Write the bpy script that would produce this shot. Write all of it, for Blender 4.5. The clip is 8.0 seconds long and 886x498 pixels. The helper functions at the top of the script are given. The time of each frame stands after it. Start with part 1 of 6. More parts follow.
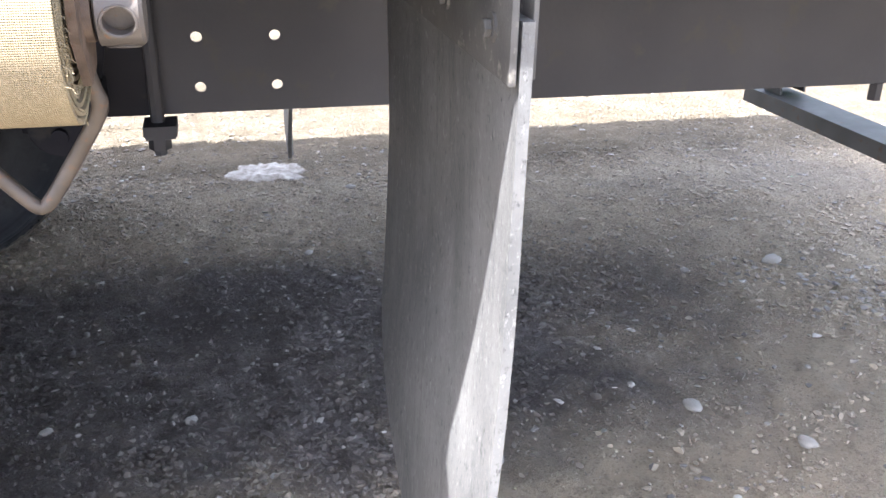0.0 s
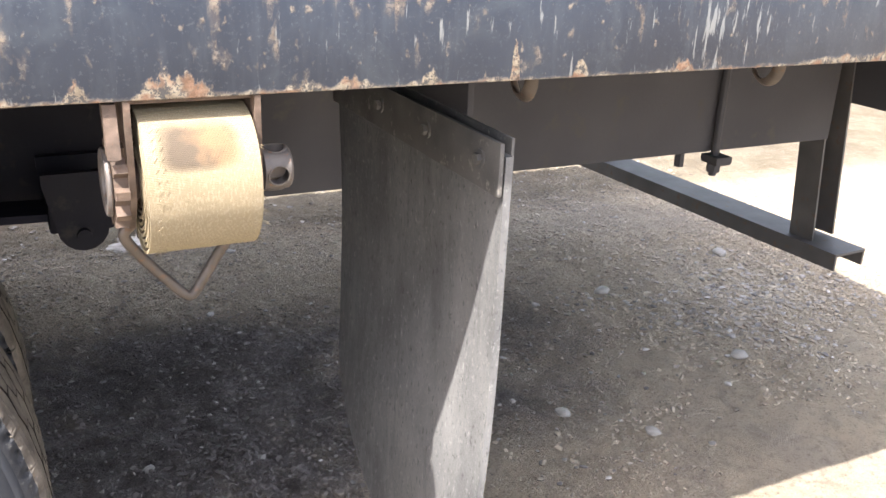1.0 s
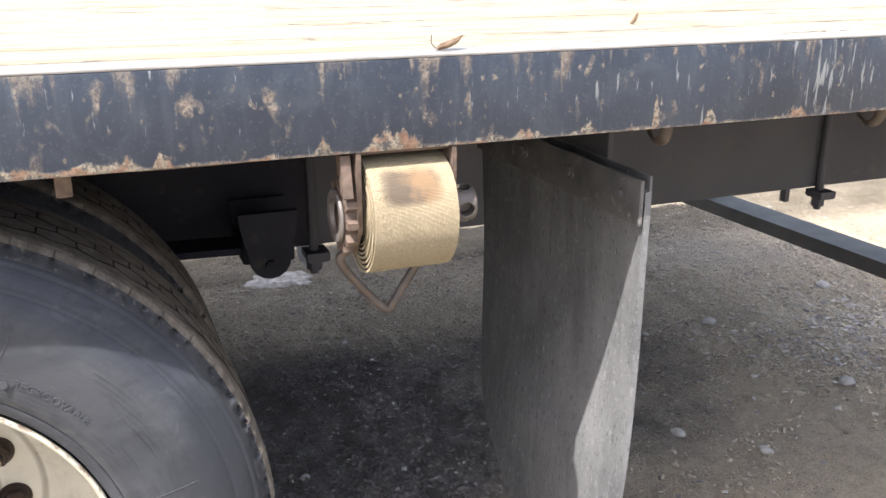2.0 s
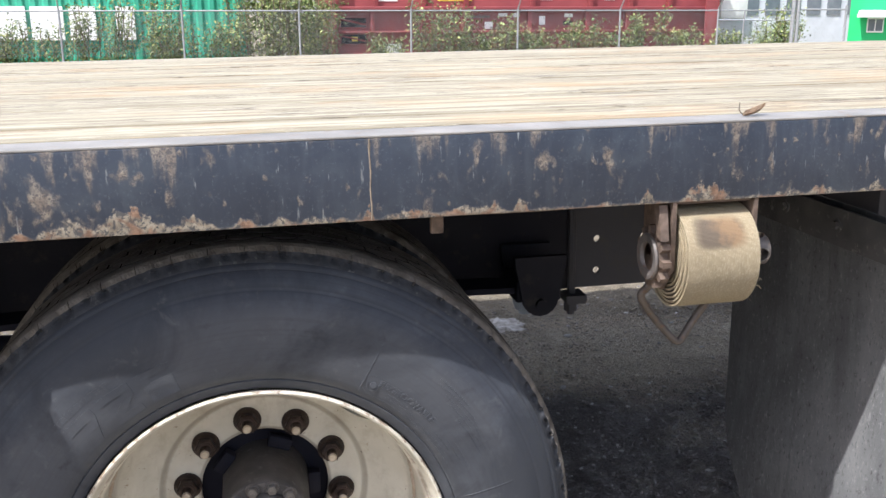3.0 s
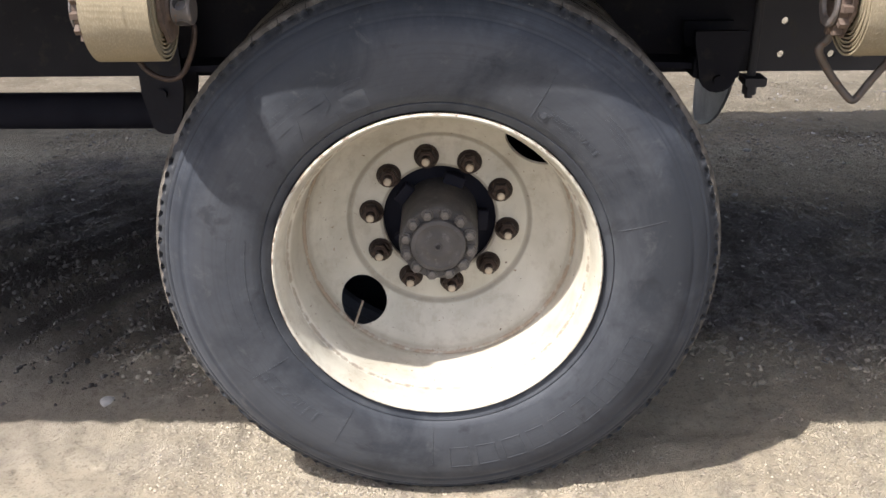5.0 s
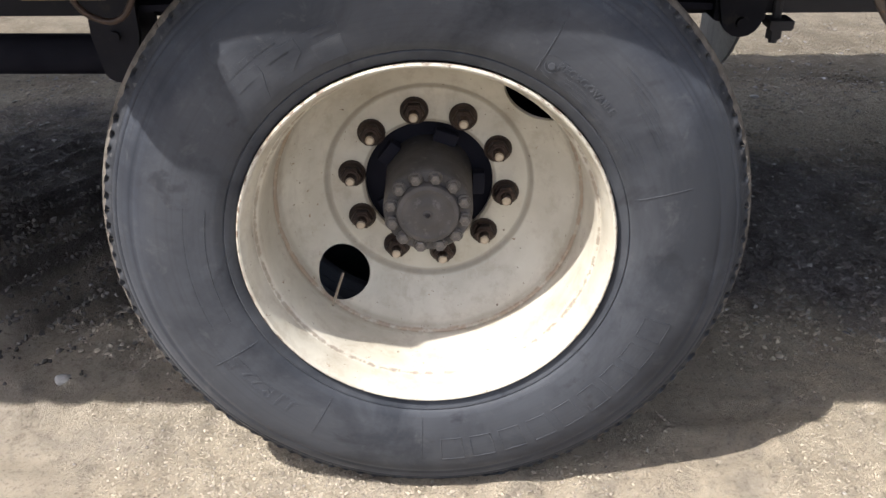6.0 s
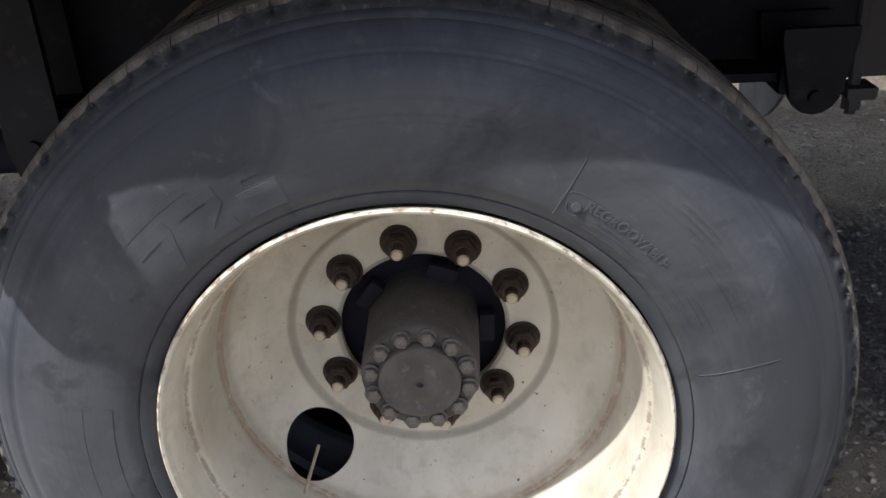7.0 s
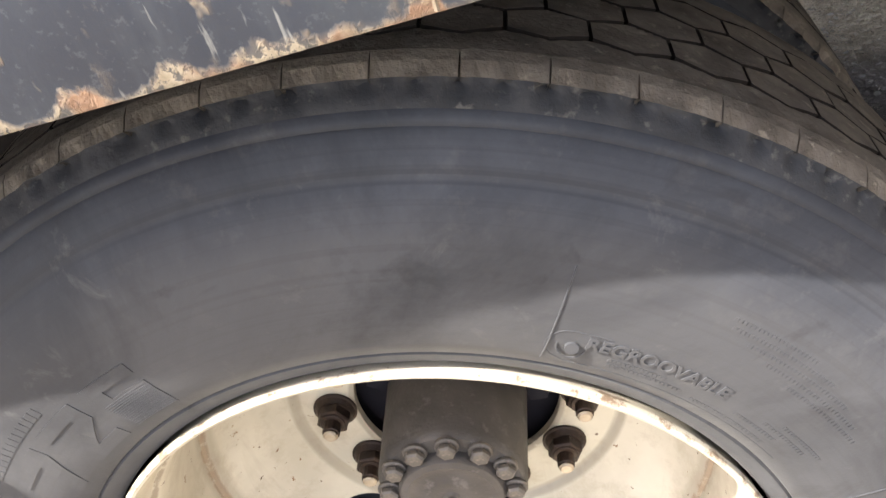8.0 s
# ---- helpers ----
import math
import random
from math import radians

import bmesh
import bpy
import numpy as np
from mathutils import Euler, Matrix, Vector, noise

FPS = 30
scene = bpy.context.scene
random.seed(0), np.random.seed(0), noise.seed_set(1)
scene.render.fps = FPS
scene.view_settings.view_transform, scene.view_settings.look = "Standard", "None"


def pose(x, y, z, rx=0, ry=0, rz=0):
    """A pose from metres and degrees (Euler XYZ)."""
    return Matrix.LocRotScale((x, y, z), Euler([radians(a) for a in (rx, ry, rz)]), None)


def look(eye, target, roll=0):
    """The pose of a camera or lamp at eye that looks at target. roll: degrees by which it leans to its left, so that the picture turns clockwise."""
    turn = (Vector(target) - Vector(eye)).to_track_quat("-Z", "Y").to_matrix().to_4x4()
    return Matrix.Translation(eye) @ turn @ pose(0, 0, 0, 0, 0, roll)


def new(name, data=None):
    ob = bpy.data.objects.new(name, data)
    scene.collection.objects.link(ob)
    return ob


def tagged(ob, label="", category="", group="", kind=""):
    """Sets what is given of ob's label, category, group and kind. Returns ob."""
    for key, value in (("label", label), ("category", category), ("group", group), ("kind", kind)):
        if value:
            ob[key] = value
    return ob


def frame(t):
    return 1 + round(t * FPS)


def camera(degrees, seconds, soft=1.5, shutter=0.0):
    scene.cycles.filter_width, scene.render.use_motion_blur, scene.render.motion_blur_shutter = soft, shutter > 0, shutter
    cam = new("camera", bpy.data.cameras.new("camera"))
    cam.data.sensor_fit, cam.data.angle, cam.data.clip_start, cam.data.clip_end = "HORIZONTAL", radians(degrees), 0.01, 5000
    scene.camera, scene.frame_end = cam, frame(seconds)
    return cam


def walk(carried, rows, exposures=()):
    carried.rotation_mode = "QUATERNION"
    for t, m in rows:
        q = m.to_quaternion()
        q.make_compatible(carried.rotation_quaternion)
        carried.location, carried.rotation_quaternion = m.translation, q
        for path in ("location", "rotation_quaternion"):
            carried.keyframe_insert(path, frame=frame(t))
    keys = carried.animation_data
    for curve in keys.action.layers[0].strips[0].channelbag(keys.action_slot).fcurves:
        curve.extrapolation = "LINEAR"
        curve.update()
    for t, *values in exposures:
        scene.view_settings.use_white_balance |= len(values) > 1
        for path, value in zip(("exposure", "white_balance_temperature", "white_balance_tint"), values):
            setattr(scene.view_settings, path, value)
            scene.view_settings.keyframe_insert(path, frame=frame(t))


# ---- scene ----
import mathutils.geometry

cam = camera(52.0, 8.0)
PATH = [
    (0, (0.883, -0.75, 1.12), (1.324, 1.018, 0.296), 1.3),
    (0.2, (0.796, -0.824, 1.16), (1.244, 0.942, 0.336), 1.3),
    (0.5, (0.66, -0.913, 1.223), (1.323, 0.801, 0.433), 2.6),
    (0.7, (0.597, -0.956, 1.256), (1.39, 0.727, 0.522), 2.7),
    (1, (0.532, -1.02, 1.295), (1.385, 0.64, 0.576), 2.5),
    (1.2, (0.5, -1.051, 1.304), (1.362, 0.606, 0.586), 2.8),
    (2.3, (0.263, -1.236, 1.357), (0.838, 0.591, 0.781), -0.5),
    (2.5, (0.2, -1.266, 1.362), (0.703, 0.593, 0.82), -0.3),
    (2.7, (0.108, -1.298, 1.377), (0.569, 0.575, 0.848), -0.6),
    (3, (0.056, -1.33, 1.38), (0.421, 0.57, 0.872), -1.0),
    (3.2, (-0.007, -1.35, 1.371), (0.337, 0.557, 0.878), -0.6),
    (3.5, (-0.02, -1.398, 1.355), (0.245, 0.513, 0.828), -0.1),
    (3.8, (-0.047, -1.416, 1.328), (0.119, 0.471, 0.687), 0.1),
    (4, (-0.025, -1.441, 1.314), (0.039, 0.426, 0.598), -0.7),
    (4.2, (0.0, -1.437, 1.295), (0.005, 0.408, 0.523), -1.1),
    (4.5, (0.04, -1.487, 1.267), (0.0, 0.343, 0.46), -0.4),
    (5, (0.05, -1.493, 1.248), (0.017, 0.325, 0.415), -0.7),
    (6.5, (0.038, -1.085, 1.187), (0.051, 0.659, 0.208), -0.4),
    (6.8, (0.056, -0.957, 1.186), (0.062, 0.822, 0.272), -1.8),
    (7, (0.091, -0.849, 1.194), (0.02, 0.938, 0.299), -3.5),
    (7.2, (0.115, -0.756, 1.208), (-0.045, 1.035, 0.332), -5.7),
    (7.5, (0.155, -0.634, 1.222), (-0.073, 1.139, 0.325), -8.5),
    (7.8, (0.21, -0.518, 1.236), (-0.162, 1.167, 0.225), -15.7),
    (8, (0.26, -0.456, 1.24), (-0.177, 1.127, 0.098), -21.5),
]
EXPOSE = [(0.0, 2.75, 6000, 14), (0.5, 2.58, 6080, 14), (1.0, 2.29, 6450, 14), (1.2, 2.16, 6400, 14), (2.3, 1.64, 6150, 13), (3.0, 1.22, 5950, 13), (3.5, 1.17, 5950, 13), (4.0, 1.15, 6150, 13), (4.5, 1.19, 6200, 13),
          (5.2, 1.19, 6150, 13), (6.5, 0.96, 6100, 13), (7.0, 0.90, 6000, 12), (7.5, 1.75, 6450, 13), (8.0, 2.22, 6800, 13)]
walk(cam, [(t, look(eye, target, roll)) for t, eye, target, roll in PATH], EXPOSE)

# ---- light ----
SUN_WAY = Vector((0.52, 0.32, -1.0)).normalized()
world = bpy.data.worlds.new("world")
scene.world = world
world.use_nodes = True
sky = world.node_tree.nodes.new("ShaderNodeTexSky")
sky.sky_type, sky.sun_disc = "NISHITA", False
sky.sun_elevation, sky.sun_rotation = radians(59), radians(-120)
sky.dust_density, sky.air_density = 4.0, 1.0
veil = world.node_tree.nodes.new("ShaderNodeMix")
veil.data_type = "RGBA"
veil.inputs[0].default_value = 0.35
veil.inputs[7].default_value = (5.5, 5.4, 5.3, 1.0)
world.node_tree.nodes["Background"].inputs["Strength"].default_value = 0.14
world.node_tree.links.new(sky.outputs[0], veil.inputs[6])
world.node_tree.links.new(veil.outputs[2], world.node_tree.nodes["Background"].inputs["Color"])
sun_data = bpy.data.lights.new("sun", "SUN")
sun_data.energy, sun_data.angle, sun_data.color = 4.25, radians(0.8), (1.0, 0.95, 0.86)
sun = new("sun", sun_data)
sun.matrix_world = look((0, 0, 30), Vector((0, 0, 30)) + SUN_WAY)


# ---- materials ----
class Shade:
    """A node material under construction."""

    def __init__(self, name, rough=0.7, metal=0.0, where="Object", jitter=False):
        self.m = bpy.data.materials.new(name)
        self.m.use_nodes = True
        self.t = self.m.node_tree
        self.b = self.t.nodes["Principled BSDF"]
        self.b.inputs["Roughness"].default_value = rough
        self.b.inputs["Metallic"].default_value = metal
        self.co = self.node("ShaderNodeTexCoord").outputs[where]
        if jitter:
            info = self.node("ShaderNodeObjectInfo")
            mul = self.math("MULTIPLY", info.outputs["Random"], 37.0)
            add = self.node("ShaderNodeVectorMath")
            add.operation = "ADD"
            self.link(self.co, add.inputs[0])
            self.link(mul, add.inputs[1])
            self.co = add.outputs[0]

    def node(self, kind):
        return self.t.nodes.new(kind)

    def link(self, a, b):
        self.t.links.new(a, b)

    def put(self, sock, v):
        if isinstance(v, bpy.types.NodeSocket):
            self.link(v, sock)
        else:
            sock.default_value = v

    def math(self, op, a, b=0.0, clamp=False):
        n = self.node("ShaderNodeMath")
        n.operation, n.use_clamp = op, clamp
        self.put(n.inputs[0], a)
        self.put(n.inputs[1], b)
        return n.outputs[0]

    def stretch(self, sx, sy, sz):
        n = self.node("ShaderNodeMapping")
        n.inputs["Scale"].default_value = (sx, sy, sz)
        self.link(self.co, n.inputs["Vector"])
        return n.outputs[0]

    def noise(self, scale, detail=4.0, rough=0.55, co=None, warp=0.0):
        n = self.node("ShaderNodeTexNoise")
        n.inputs["Scale"].default_value = scale
        n.inputs["Detail"].default_value = detail
        n.inputs["Roughness"].default_value = rough
        n.inputs["Distortion"].default_value = warp
        self.link(co or self.co, n.inputs["Vector"])
        return n.outputs["Fac"]

    def step(self, v, lo, hi):
        n = self.node("ShaderNodeMapRange")
        n.inputs["From Min"].default_value = lo
        n.inputs["From Max"].default_value = hi
        self.put(n.inputs["Value"], v)
        return n.outputs["Result"]

    def axis(self, k):
        n = self.node("ShaderNodeSeparateXYZ")
        self.link(self.co, n.inputs[0])
        return n.outputs[k]

    def mix(self, f, a, b):
        n = self.node("ShaderNodeMix")
        n.data_type = "RGBA"
        self.put(n.inputs[0], f)
        for sock, v in ((n.inputs[6], a), (n.inputs[7], b)):
            if isinstance(v, tuple):
                sock.default_value = (*v, 1.0)
            else:
                self.link(v, sock)
        return n.outputs[2]

    def colour(self, c):
        if isinstance(c, tuple):
            self.b.inputs["Base Color"].default_value = (*c, 1.0)
        else:
            self.link(c, self.b.inputs["Base Color"])

    def rough(self, v):
        self.put(self.b.inputs["Roughness"], v)

    def bump(self, h, strength=0.3, dist=0.002):
        n = self.node("ShaderNodeBump")
        n.inputs["Strength"].default_value = strength
        n.inputs["Distance"].default_value = dist
        self.link(h, n.inputs["Height"])
        last = self.b.inputs["Normal"].links
        if last:
            self.link(last[0].from_socket, n.inputs["Normal"])
        self.link(n.outputs[0], self.b.inputs["Normal"])


def plain(name, c1, c2, scale=12, rough=0.7, metal=0.0, bump=0.25, grain=180, c3=None, jitter=False, dist=0.0015, gloss=0.5):
    """Two tones in cloudy patches, with grain and, if c3 is given, sparse stains."""
    s = Shade(name, rough, metal, jitter=jitter)
    col = s.mix(s.step(s.noise(scale, 5), 0.3, 0.7), c1, c2)
    if c3:
        col = s.mix(s.step(s.noise(scale * 3.1, 6, 0.65), 0.58, 0.68), col, c3)
    s.colour(col)
    s.b.inputs["Specular IOR Level"].default_value = gloss
    s.rough(s.math("ADD", s.math("MULTIPLY", s.noise(scale * 4, 3), 0.25), rough - 0.12))
    s.bump(s.noise(grain, 4, 0.6), bump, dist)
    return s.m


# where rust eats up from the rail's bottom edge: place, half width, height
RUST_BITES = [(-0.376, 0.014, 0.018), (-0.321, 0.012, 0.014), (-0.271, 0.016, 0.015), (-0.211, 0.045, 0.022), (-0.146, 0.030, 0.036), (-0.111, 0.030, 0.030), (-0.051, 0.035, 0.019),
              (0.022, 0.014, 0.011), (0.069, 0.013, 0.011), (0.107, 0.012, 0.009), (0.190, 0.008, 0.022), (0.256, 0.050, 0.011), (0.349, 0.042, 0.018), (0.412, 0.012, 0.020),
              (0.606, 0.013, 0.020), (0.699, 0.042, 0.029), (0.839, 0.028, 0.009), (0.899, 0.022, 0.012), (0.989, 0.014, 0.017), (1.099, 0.007, 0.046), (1.194, 0.012, 0.022),
              (1.359, 0.016, 0.017), (1.744, 0.20, 0.012), (-0.756, 0.16, 0.022), (-1.356, 0.22, 0.018)]


def rail_paint():
    """Worn navy paint: rust eats in from the bottom edge, runs hang from the top."""
    s = Shade("worn_navy_paint", 0.45)
    z = s.axis(2)
    base = s.mix(s.step(s.noise(5, 5), 0.35, 0.7), (0.0095, 0.0145, 0.026), (0.0185, 0.026, 0.041))
    base = s.mix(s.math("MULTIPLY", s.step(s.noise(14, 5, 0.65, warp=0.6), 0.50, 0.68), 0.55), base, (0.033, 0.043, 0.056))
    base = s.mix(s.math("MULTIPLY", s.step(s.noise(1.0, 6, 0.6, s.stretch(60, 60, 9)), 0.5, 0.75), 0.40), base, (0.044, 0.054, 0.068))
    base = s.mix(s.math("MULTIPLY", s.step(s.noise(240, 3, 0.6), 0.6, 0.68), 0.22), base, (0.10, 0.11, 0.12))
    tan = s.mix(s.step(s.noise(60, 4, 0.7), 0.40, 0.60), (0.150, 0.122, 0.086), (0.262, 0.228, 0.172))
    crack = s.math("MINIMUM", s.step(s.noise(1.0, 4, 0.7, s.stretch(230, 230, 200), 0.3), 0.44, 0.50), s.step(s.noise(1.0, 3, 0.6, s.stretch(95, 95, 90), 0.6), 0.40, 0.46))
    tan = s.mix(s.math("ADD", s.math("MULTIPLY", crack, 0.8), 0.15), (0.034, 0.036, 0.042), tan)
    orange = s.mix(s.step(s.noise(85, 5, 0.7), 0.4, 0.65), (0.125, 0.072, 0.045), (0.235, 0.148, 0.098))
    rust = s.mix(s.step(s.noise(1.0, 3, 0.6, s.stretch(24, 24, 30), 0.5), 0.40, 0.52), orange, tan)
    tall = s.math("ADD", 0.0022, s.math("MULTIPLY", s.step(s.noise(1.0, 3, 0.6, s.stretch(22, 22, 0.1)), 0.48, 0.68), 0.006))
    for at, half, more in RUST_BITES:
        bell = s.math("SUBTRACT", 1.0, s.math("POWER", s.math("DIVIDE", s.math("SUBTRACT", s.axis(0), at), half), 2.0), True)
        tall = s.math("ADD", tall, s.math("MULTIPLY", bell, more * 0.85))
    ragged = s.math("ADD", s.math("MULTIPLY", s.step(s.noise(1.0, 4, 0.65, s.stretch(45, 45, 22), 0.3), 0.32, 0.72), 1.0), s.math("MULTIPLY", s.noise(1.0, 5, 0.75, s.stretch(120, 120, 120)), 0.9))
    m1 = s.step(s.math("SUBTRACT", s.math("MULTIPLY", tall, ragged), s.math("SUBTRACT", z, 1.0945)), -0.0022, 0.0026)
    # runs hanging from the top flange, soft blotches between
    down = s.math("MULTIPLY", s.math("SUBTRACT", 1.2115, z), 2.6)
    drip = s.math("ADD", s.math("MULTIPLY", s.noise(1.0, 3, 0.6, s.stretch(40, 40, 1.2), 0.2), 0.9), s.math("MULTIPLY", s.noise(1.0, 4, 0.7, s.stretch(110, 110, 50)), 0.2))
    m2 = s.math("MULTIPLY", s.step(s.math("SUBTRACT", drip, down), 0.57, 0.67), 0.60)
    blob = s.math("ADD", s.math("MULTIPLY", s.noise(1.0, 2, 0.5, s.stretch(40, 40, 22), 0.3), 0.85), s.math("MULTIPLY", s.noise(1.0, 5, 0.7, s.stretch(110, 110, 80)), 0.2))
    blob = s.math("ADD", blob, s.math("MULTIPLY", s.step(s.axis(0), 0.25, -0.3), 0.045))
    m3 = s.math("MULTIPLY", s.step(blob, 0.635, 0.735), 0.68)
    scraped = s.math("SUBTRACT", 1.0, s.math("ABSOLUTE", s.math("DIVIDE", s.math("SUBTRACT", s.axis(0), 1.41), 0.13)), True)
    pale = s.step(s.math("ADD", s.noise(1.0, 4, 0.6, s.stretch(120, 120, 16)), s.math("MULTIPLY", scraped, 0.11)), 0.655, 0.71)
    base = s.mix(s.math("MULTIPLY", pale, 0.55), base, (0.24, 0.25, 0.245))
    dots = s.math("MULTIPLY", s.step(s.noise(1.0, 2, 0.5, s.stretch(80, 80, 52)), 0.66, 0.73), 0.6)
    mask = s.math("MAXIMUM", m1, s.math("MAXIMUM", m2, s.math("MAXIMUM", m3, dots)), True)
    worn = s.mix(m1, s.mix(0.18, tan, orange), rust)
    s.colour(s.mix(mask, base, worn))
    s.rough(s.math("ADD", s.math("MULTIPLY", mask, 0.4), 0.42))
    s.bump(s.noise(300, 4, 0.7), 0.15, 0.001)
    s.bump(s.math("MULTIPLY", mask, s.math("ADD", s.noise(140, 4, 0.7), crack)), 0.4, 0.0010)
    return s.m


def soil(s):
    """Colour of the yard: pale dust, darker in a ragged band under the truck, browner beyond it."""
    a = s.mix(s.step(s.noise(1.4, 6, 0.6), 0.35, 0.65), (0.45, 0.378, 0.278), (0.57, 0.49, 0.368))
    a = s.mix(s.math("MULTIPLY", s.step(s.noise(0.75, 5, 0.6, warp=0.5), 0.5, 0.62), 0.7), a, (0.40, 0.35, 0.285))
    a = s.mix(s.math("MULTIPLY", s.step(s.noise(9, 6, 0.7, warp=0.8), 0.5, 0.66), 0.55), a, (0.31, 0.27, 0.22))
    a = s.mix(s.math("MULTIPLY", s.step(s.math("ADD", s.axis(1), s.math("MULTIPLY", s.noise(1.7, 5, 0.6), 0.5)), 2.45, 2.75), 0.85), a, s.mix(s.step(s.noise(3.5, 7, 0.7), 0.40, 0.60), (0.120, 0.098, 0.066), (0.215, 0.186, 0.136)))
    # noisy-edged band under the truck, mixed towards a much darker soil colour
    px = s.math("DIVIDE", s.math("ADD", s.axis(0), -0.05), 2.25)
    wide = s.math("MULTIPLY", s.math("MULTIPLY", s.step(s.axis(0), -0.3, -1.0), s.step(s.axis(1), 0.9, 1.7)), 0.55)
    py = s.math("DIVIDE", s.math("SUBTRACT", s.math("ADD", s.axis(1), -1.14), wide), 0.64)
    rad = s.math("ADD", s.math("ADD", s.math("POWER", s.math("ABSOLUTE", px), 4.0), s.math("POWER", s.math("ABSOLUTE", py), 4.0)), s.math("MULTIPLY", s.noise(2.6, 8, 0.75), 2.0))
    darkened = s.math("SUBTRACT", 1.0, s.step(rad, 1.10, 1.85), True)
    darkened = s.math("MULTIPLY", darkened, s.math("SUBTRACT", 1.0, s.math("MULTIPLY", s.math("MULTIPLY", s.step(s.axis(0), -0.5, -0.9), s.step(s.axis(1), 1.35, 0.9)), 0.4)))
    dark_soil = s.mix(s.step(s.noise(11, 8, 0.8), 0.40, 0.62), (0.038, 0.034, 0.038), (0.205, 0.186, 0.187))
    dark_soil = s.mix(s.math("MULTIPLY", s.step(s.noise(1.6, 5, 0.6, warp=0.8), 0.47, 0.58), 0.62), dark_soil, (0.050, 0.044, 0.046))
    a = s.mix(s.math("MULTIPLY", darkened, 0.90), a, dark_soil)
    # two more dark patches within the band
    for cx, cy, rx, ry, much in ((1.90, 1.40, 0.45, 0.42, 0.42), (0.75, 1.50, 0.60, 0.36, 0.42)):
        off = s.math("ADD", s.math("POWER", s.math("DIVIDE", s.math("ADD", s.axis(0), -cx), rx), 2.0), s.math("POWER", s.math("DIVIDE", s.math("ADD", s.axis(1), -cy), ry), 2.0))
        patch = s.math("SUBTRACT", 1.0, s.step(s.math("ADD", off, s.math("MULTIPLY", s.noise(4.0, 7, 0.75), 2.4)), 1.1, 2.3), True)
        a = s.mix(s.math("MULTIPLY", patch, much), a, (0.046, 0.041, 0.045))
    # furrows of old wheel ruts, their shade painted dark into the soil colour
    way = s.math("ADD", s.math("SUBTRACT", s.math("MULTIPLY", s.axis(0), 0.85), s.math("MULTIPLY", s.axis(1), 0.5)), s.math("MULTIPLY", s.noise(2.5, 4, 0.6), 0.10))
    furrow = s.step(s.math("ADD", s.math("ABSOLUTE", s.math("SINE", s.math("MULTIPLY", way, 11.0))), s.math("MULTIPLY", s.noise(9, 5, 0.7), 0.5)), 0.75, 1.0)
    there = s.math("MULTIPLY", s.math("MULTIPLY", s.step(s.axis(0), -0.40, -0.75), s.step(s.axis(1), 0.45, 0.75)), s.step(s.axis(1), 2.1, 1.5))
    return s.mix(s.math("MULTIPLY", s.math("MULTIPLY", furrow, there), 0.6), a, (0.034, 0.030, 0.031))


def dirt():
    s = Shade("packed_gravel_dirt", 0.95)
    s.b.inputs["Specular IOR Level"].default_value = 0.2
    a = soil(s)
    a = s.mix(s.math("MULTIPLY", s.step(s.noise(150, 5, 0.8), 0.52, 0.64), 0.32), a, (0.07, 0.062, 0.055))
    a = s.mix(s.math("MULTIPLY", s.step(s.noise(75, 6, 0.8), 0.56, 0.63), 0.45), a, (0.12, 0.10, 0.08))
    a = s.mix(s.math("MULTIPLY", s.step(s.noise(210, 4, 0.8), 0.58, 0.66), 0.30), a, (0.62, 0.58, 0.53))
    lumps = s.noise(30, 8, 0.78)
    # pits darkened and crests paled along the bump: relief shading put into the colour
    a = s.mix(s.math("MULTIPLY", s.step(lumps, 0.47, 0.36), 0.5), a, (0.16, 0.135, 0.105))
    a = s.mix(s.math("MULTIPLY", s.step(lumps, 0.56, 0.68), 0.35), a, (0.66, 0.60, 0.50))
    s.colour(a)
    s.bump(lumps, 1.0, 0.03)
    s.bump(s.noise(130, 6, 0.85), 1.0, 0.012)
    return s.m


def gravel_mat(name="grey_gravel", lift=1.0, stone=0.45):
    """Stones, the most of them the colour of the earth they lie in."""
    s = Shade(name, 0.85)
    s.b.inputs["Specular IOR Level"].default_value = 0.3
    g = s.node("ShaderNodeNewGeometry")
    r = s.node("ShaderNodeValToRGB")
    e = r.color_ramp.elements
    e[0].color, e[1].color = (0.13, 0.122, 0.118, 1), (0.50, 0.475, 0.445, 1)
    for p, c in ((0.5, (0.20, 0.186, 0.172, 1)), (0.88, (0.34, 0.320, 0.296, 1))):
        k = e.new(p)
        k.color = c
    rnd = g.outputs["Random Per Island"]
    s.link(s.math("POWER", rnd, 1.0 / lift), r.inputs[0])
    other = s.math("FRACT", s.math("MULTIPLY", rnd, 71.7))
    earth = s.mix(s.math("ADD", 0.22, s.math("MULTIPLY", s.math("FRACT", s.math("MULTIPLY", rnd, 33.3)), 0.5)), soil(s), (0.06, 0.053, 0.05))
    s.colour(s.mix(s.step(other, 1.0 - stone - 0.1, 1.0 - stone + 0.1), earth, r.outputs[0]))
    s.bump(s.noise(400, 3), 0.4, 0.001)
    return s.m


